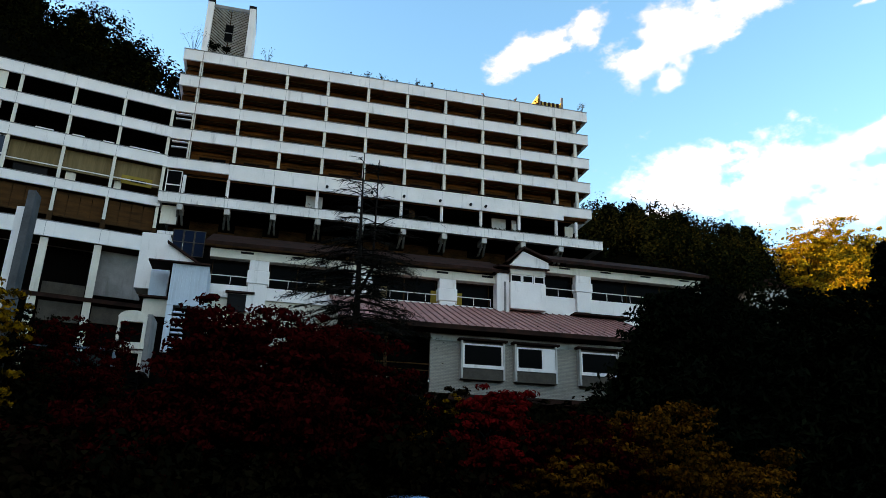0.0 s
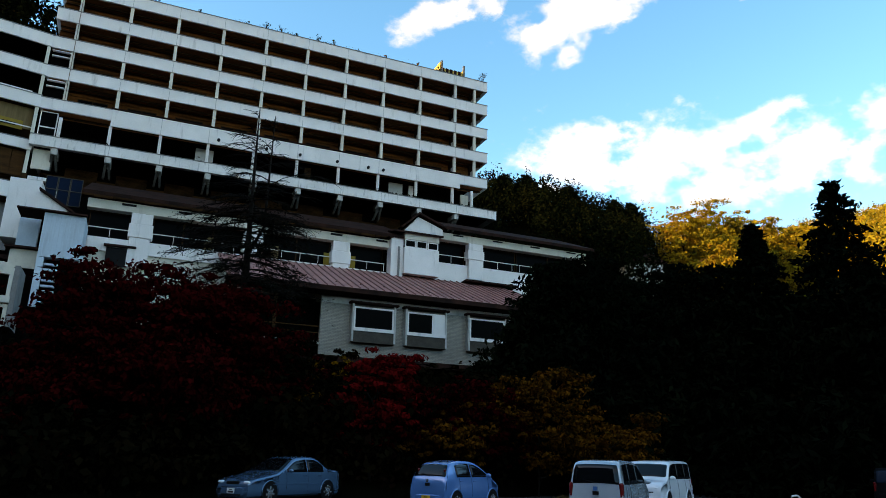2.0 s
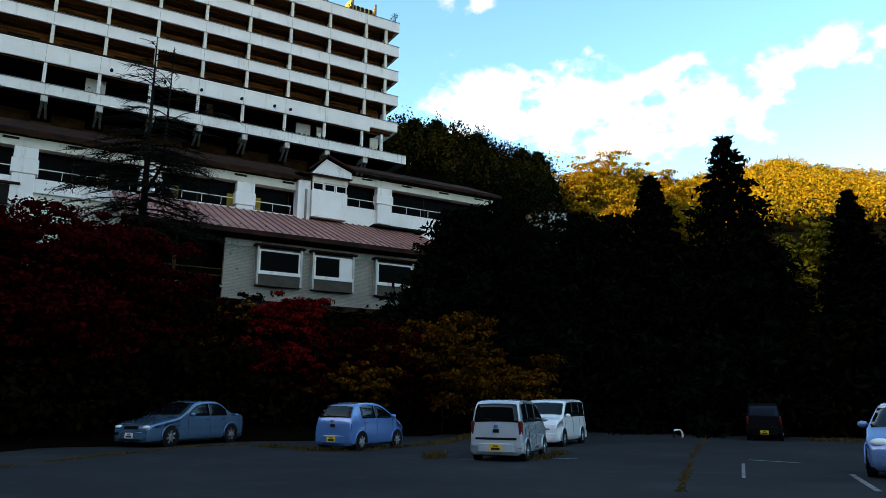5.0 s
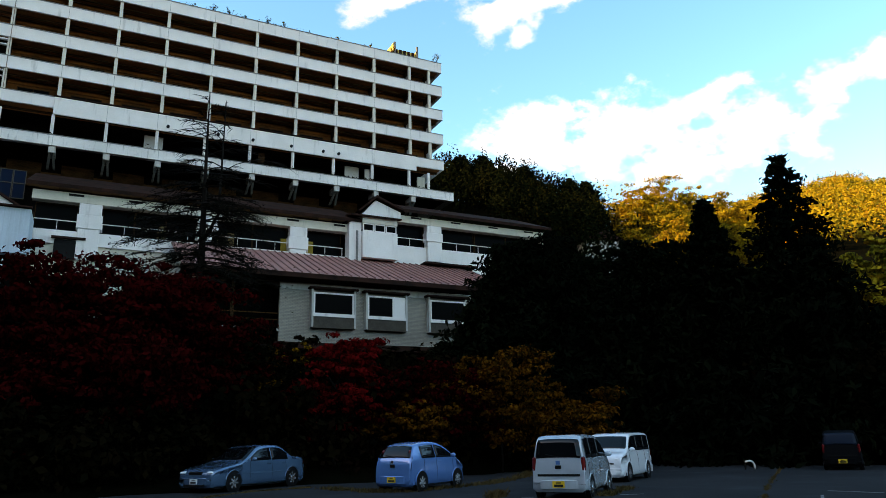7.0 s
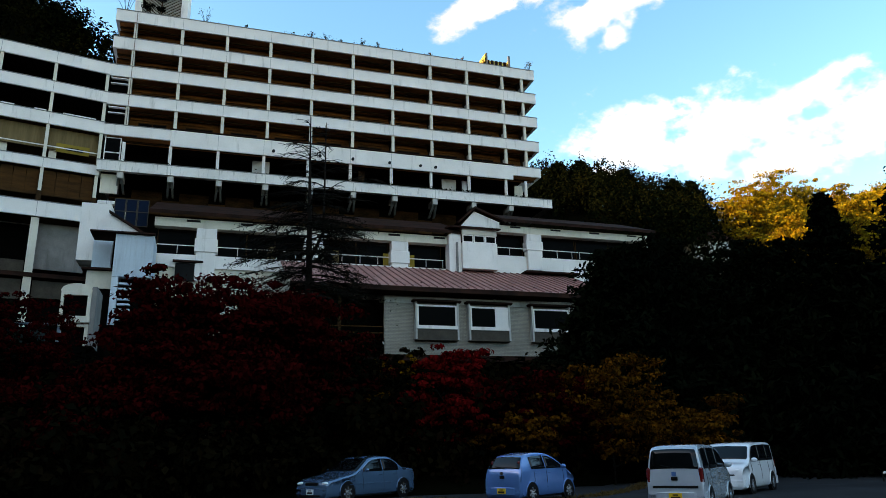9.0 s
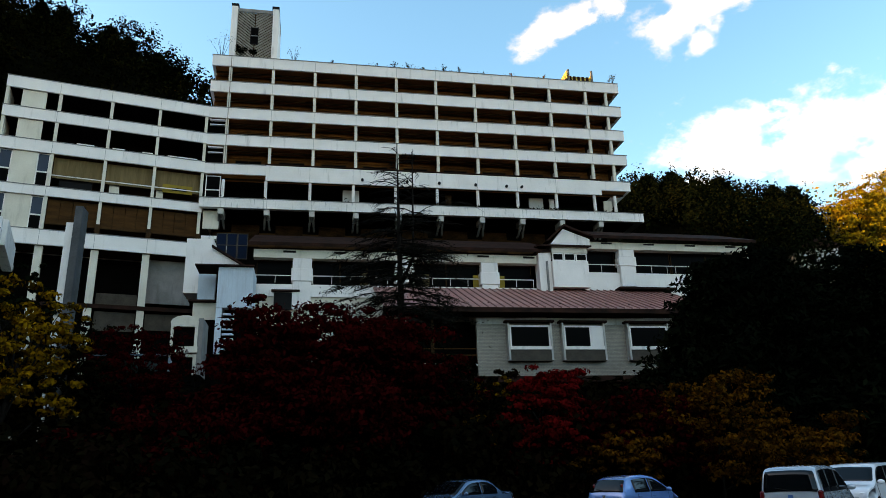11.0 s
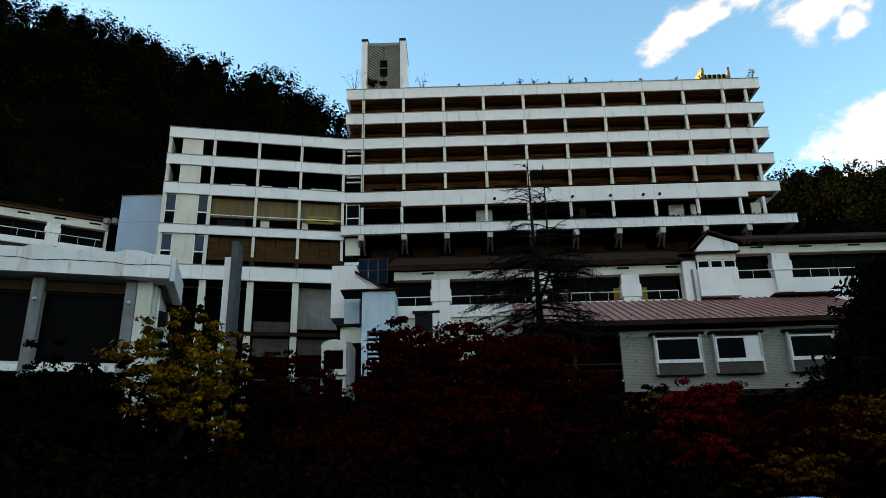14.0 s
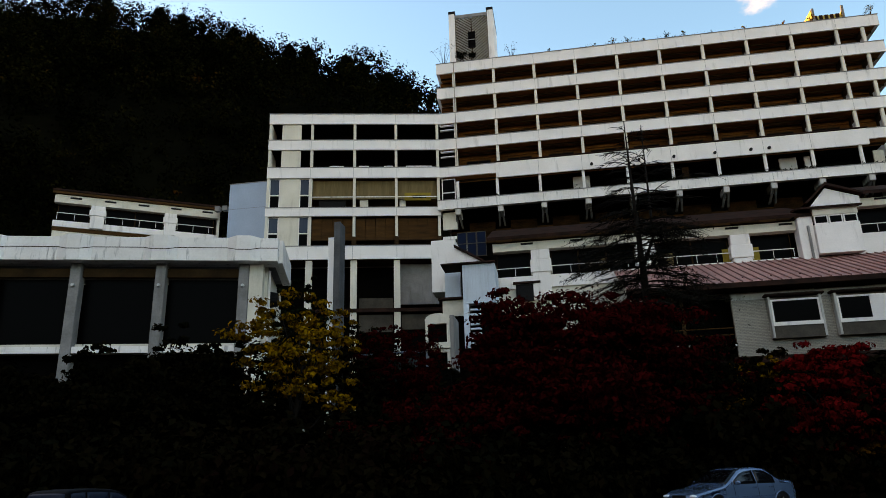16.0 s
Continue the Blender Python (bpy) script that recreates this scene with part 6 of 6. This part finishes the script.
STRAW = leaf_mat("dry_grass", [(0.012, 0.008, 0.003), (0.085, 0.055, 0.022), (0.03, 0.02, 0.008)], patch=0.9)


def weeds(pts, n, width, hgt, seed, label):
    """Dry grass growing out of a joint in the asphalt."""
    rng = np.random.default_rng(seed)
    pts = np.array(pts, float)
    mid = rng.uniform(0, len(pts) - 1, 60)
    s = mid[(rng.uniform(size=n) ** 1.8 * 60).astype(int)] + rng.normal(size=n) * 0.05
    s = np.clip(s, 0, len(pts) - 1.001)
    i = s.astype(int)
    p = pts[i] + (pts[i + 1] - pts[i]) * (s - i)[:, None]
    clump = rng.uniform(0.4, 1.0, n)
    p = p + rng.normal(size=(n, 2)) * width * clump[:, None]
    h = rng.uniform(0.2, 1, n) * hgt * clump
    tip = rng.normal(size=(n, 2)) * h[:, None] * 0.5
    b = rng.normal(size=(n, 2)) * 0.014
    z0 = np.full(n, 0.0)
    v = np.stack([np.c_[p - b, z0], np.c_[p + b, z0], np.c_[p + tip, h]], 1).reshape(-1, 3)
    me = bpy.data.meshes.new("weeds")
    me.from_pydata(v.tolist(), [], [(3 * k, 3 * k + 1, 3 * k + 2) for k in range(n)])
    me.materials.append(STRAW)
    tagged(new("weeds", me), label, "weeds", kind="stuff")


weeds([(-2.5, 17.0), (-0.8, 18.0), (2.5, 21.9), (5.2, 24.6), (7.4, 25.2)], 5000, 0.12, 0.08, 1, "strip of dry grass in an asphalt joint")
weeds([(7.4, 24.6), (8.2, 21.5), (9.0, 20.6), (12.5, 22.0), (15.5, 24.5), (18.8, 28.6)], 6000, 0.22, 0.16, 2, "dry grass round the parked cars")
weeds([(9.8, 16.8), (10.1, 17.2), (10.9, 18.4)], 1500, 0.13, 0.18, 3, "tuft of dry grass beside the silver van")
weeds([(12.1, 15.2), (12.5, 15.6), (14.4, 17.0)], 1300, 0.14, 0.14, 4, "dry grass behind the white wagon")
weeds([(33.0, 26.6), (25.2, 20.6), (17.4, 14.7), (13.4, 11.5), (9.9, 8.7)], 2600, 0.05, 0.05, 5, "strip of dry weeds along an asphalt joint")
weeds([(28.2, 17.8), (28.8, 17.1), (29.3, 16.5)], 1200, 0.2, 0.22, 6, "dry grass by the edge of the lot")


def bent_white_shape():
    # Made-up tube and stake for a small white curved object of unknown kind.
    x, y = math.sin(radians(49.1)) * 33.5, math.cos(radians(49.1)) * 33.5
    t = thing("bent_white_shape", pose(x, y, 0), "small bent white object by the lot edge", "pipe")
    bm = bmesh.new()
    arc = [(-0.5, 0, 0.30), (-0.34, 0, 0.33)] + [(-0.2 + 0.25 * math.sin(q), 0, 0.11 + 0.23 * math.cos(q)) for q in np.linspace(0, 1.7, 7)] + [(0.06, 0, 0.0)]
    tube(bm, arc, [0.04] * len(arc), 8)
    part("pipe", bm, WHITE, t, smooth=True)
    bm = bmesh.new()
    tube(bm, [(-0.5, 0, -0.02), (-0.5, 0, 0.36)], [0.03, 0.03], 6)
    part("stake", bm, BARK, t)


bent_white_shape()


# ---- clouds, far beyond the hills ----
def cloud_mat():
    m = bpy.data.materials.new("cloud")
    m.use_nodes = True
    n, l = m.node_tree.nodes, m.node_tree.links
    n.remove(n["Principled BSDF"])
    tc = n.new("ShaderNodeTexCoord")
    ln = n.new("ShaderNodeVectorMath")
    ln.operation = "LENGTH"
    l.new(tc.outputs["Object"], ln.inputs[0])
    mp = n.new("ShaderNodeVectorMath")
    mp.operation = "MULTIPLY"
    geo = n.new("ShaderNodeNewGeometry")
    mp.inputs[1].default_value = (0.0066, 0.0066, 0.0105)
    l.new(geo.outputs["Position"], mp.inputs[0])
    nz = n.new("ShaderNodeTexNoise")
    nz.inputs["Scale"].default_value, nz.inputs["Detail"].default_value, nz.inputs["Roughness"].default_value = 1.0, 7, 0.56
    l.new(mp.outputs[0], nz.inputs["Vector"])
    inv = n.new("ShaderNodeMath")
    inv.operation = "MULTIPLY_ADD"
    l.new(ln.outputs["Value"], inv.inputs[0])
    inv.inputs[1].default_value, inv.inputs[2].default_value = -2.2, -0.76
    ad = n.new("ShaderNodeMath")
    ad.operation = "MULTIPLY_ADD"
    l.new(nz.outputs["Fac"], ad.inputs[0])
    ad.inputs[1].default_value = 4.2
    l.new(inv.outputs[0], ad.inputs[2])
    mr = n.new("ShaderNodeMapRange")
    mr.interpolation_type = "SMOOTHSTEP"
    mr.inputs["From Min"].default_value, mr.inputs["From Max"].default_value = -0.3, 1.15
    l.new(ad.outputs[0], mr.inputs["Value"])
    em = n.new("ShaderNodeEmission")
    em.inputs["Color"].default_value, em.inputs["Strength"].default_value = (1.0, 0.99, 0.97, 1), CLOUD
    tr = n.new("ShaderNodeBsdfTransparent")
    mx = n.new("ShaderNodeMixShader")
    l.new(mr.outputs["Result"], mx.inputs["Fac"])
    l.new(tr.outputs[0], mx.inputs[1])
    l.new(em.outputs[0], mx.inputs[2])
    l.new(mx.outputs[0], n["Material Output"].inputs["Surface"])
    return m


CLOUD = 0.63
CLOUD_MAT = cloud_mat()


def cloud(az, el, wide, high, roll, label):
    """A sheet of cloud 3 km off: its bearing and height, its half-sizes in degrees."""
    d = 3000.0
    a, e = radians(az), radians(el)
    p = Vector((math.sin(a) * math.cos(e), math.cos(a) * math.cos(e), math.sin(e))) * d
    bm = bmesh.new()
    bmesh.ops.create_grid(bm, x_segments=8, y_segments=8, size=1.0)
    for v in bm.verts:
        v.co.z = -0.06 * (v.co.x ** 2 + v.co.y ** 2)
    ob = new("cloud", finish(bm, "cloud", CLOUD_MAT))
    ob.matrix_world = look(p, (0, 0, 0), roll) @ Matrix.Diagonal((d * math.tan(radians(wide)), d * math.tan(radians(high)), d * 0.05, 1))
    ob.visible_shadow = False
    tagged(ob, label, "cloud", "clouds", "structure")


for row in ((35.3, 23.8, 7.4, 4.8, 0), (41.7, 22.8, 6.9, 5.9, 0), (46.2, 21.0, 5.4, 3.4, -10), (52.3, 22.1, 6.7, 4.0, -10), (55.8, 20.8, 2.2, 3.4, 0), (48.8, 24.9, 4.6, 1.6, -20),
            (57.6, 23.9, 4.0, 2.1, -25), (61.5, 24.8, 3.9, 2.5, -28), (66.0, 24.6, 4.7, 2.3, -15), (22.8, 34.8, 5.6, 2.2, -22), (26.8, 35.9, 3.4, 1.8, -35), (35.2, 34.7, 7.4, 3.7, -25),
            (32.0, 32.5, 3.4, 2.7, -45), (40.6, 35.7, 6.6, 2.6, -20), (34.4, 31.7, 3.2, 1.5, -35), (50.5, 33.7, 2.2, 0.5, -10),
            # Unseen clouds added behind the eye; their glow lights the facade.
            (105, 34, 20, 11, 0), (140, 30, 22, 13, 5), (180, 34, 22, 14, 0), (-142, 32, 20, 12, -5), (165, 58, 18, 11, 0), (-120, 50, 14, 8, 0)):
    cloud(*row, "bright white cloud; those behind the eye are added as light")
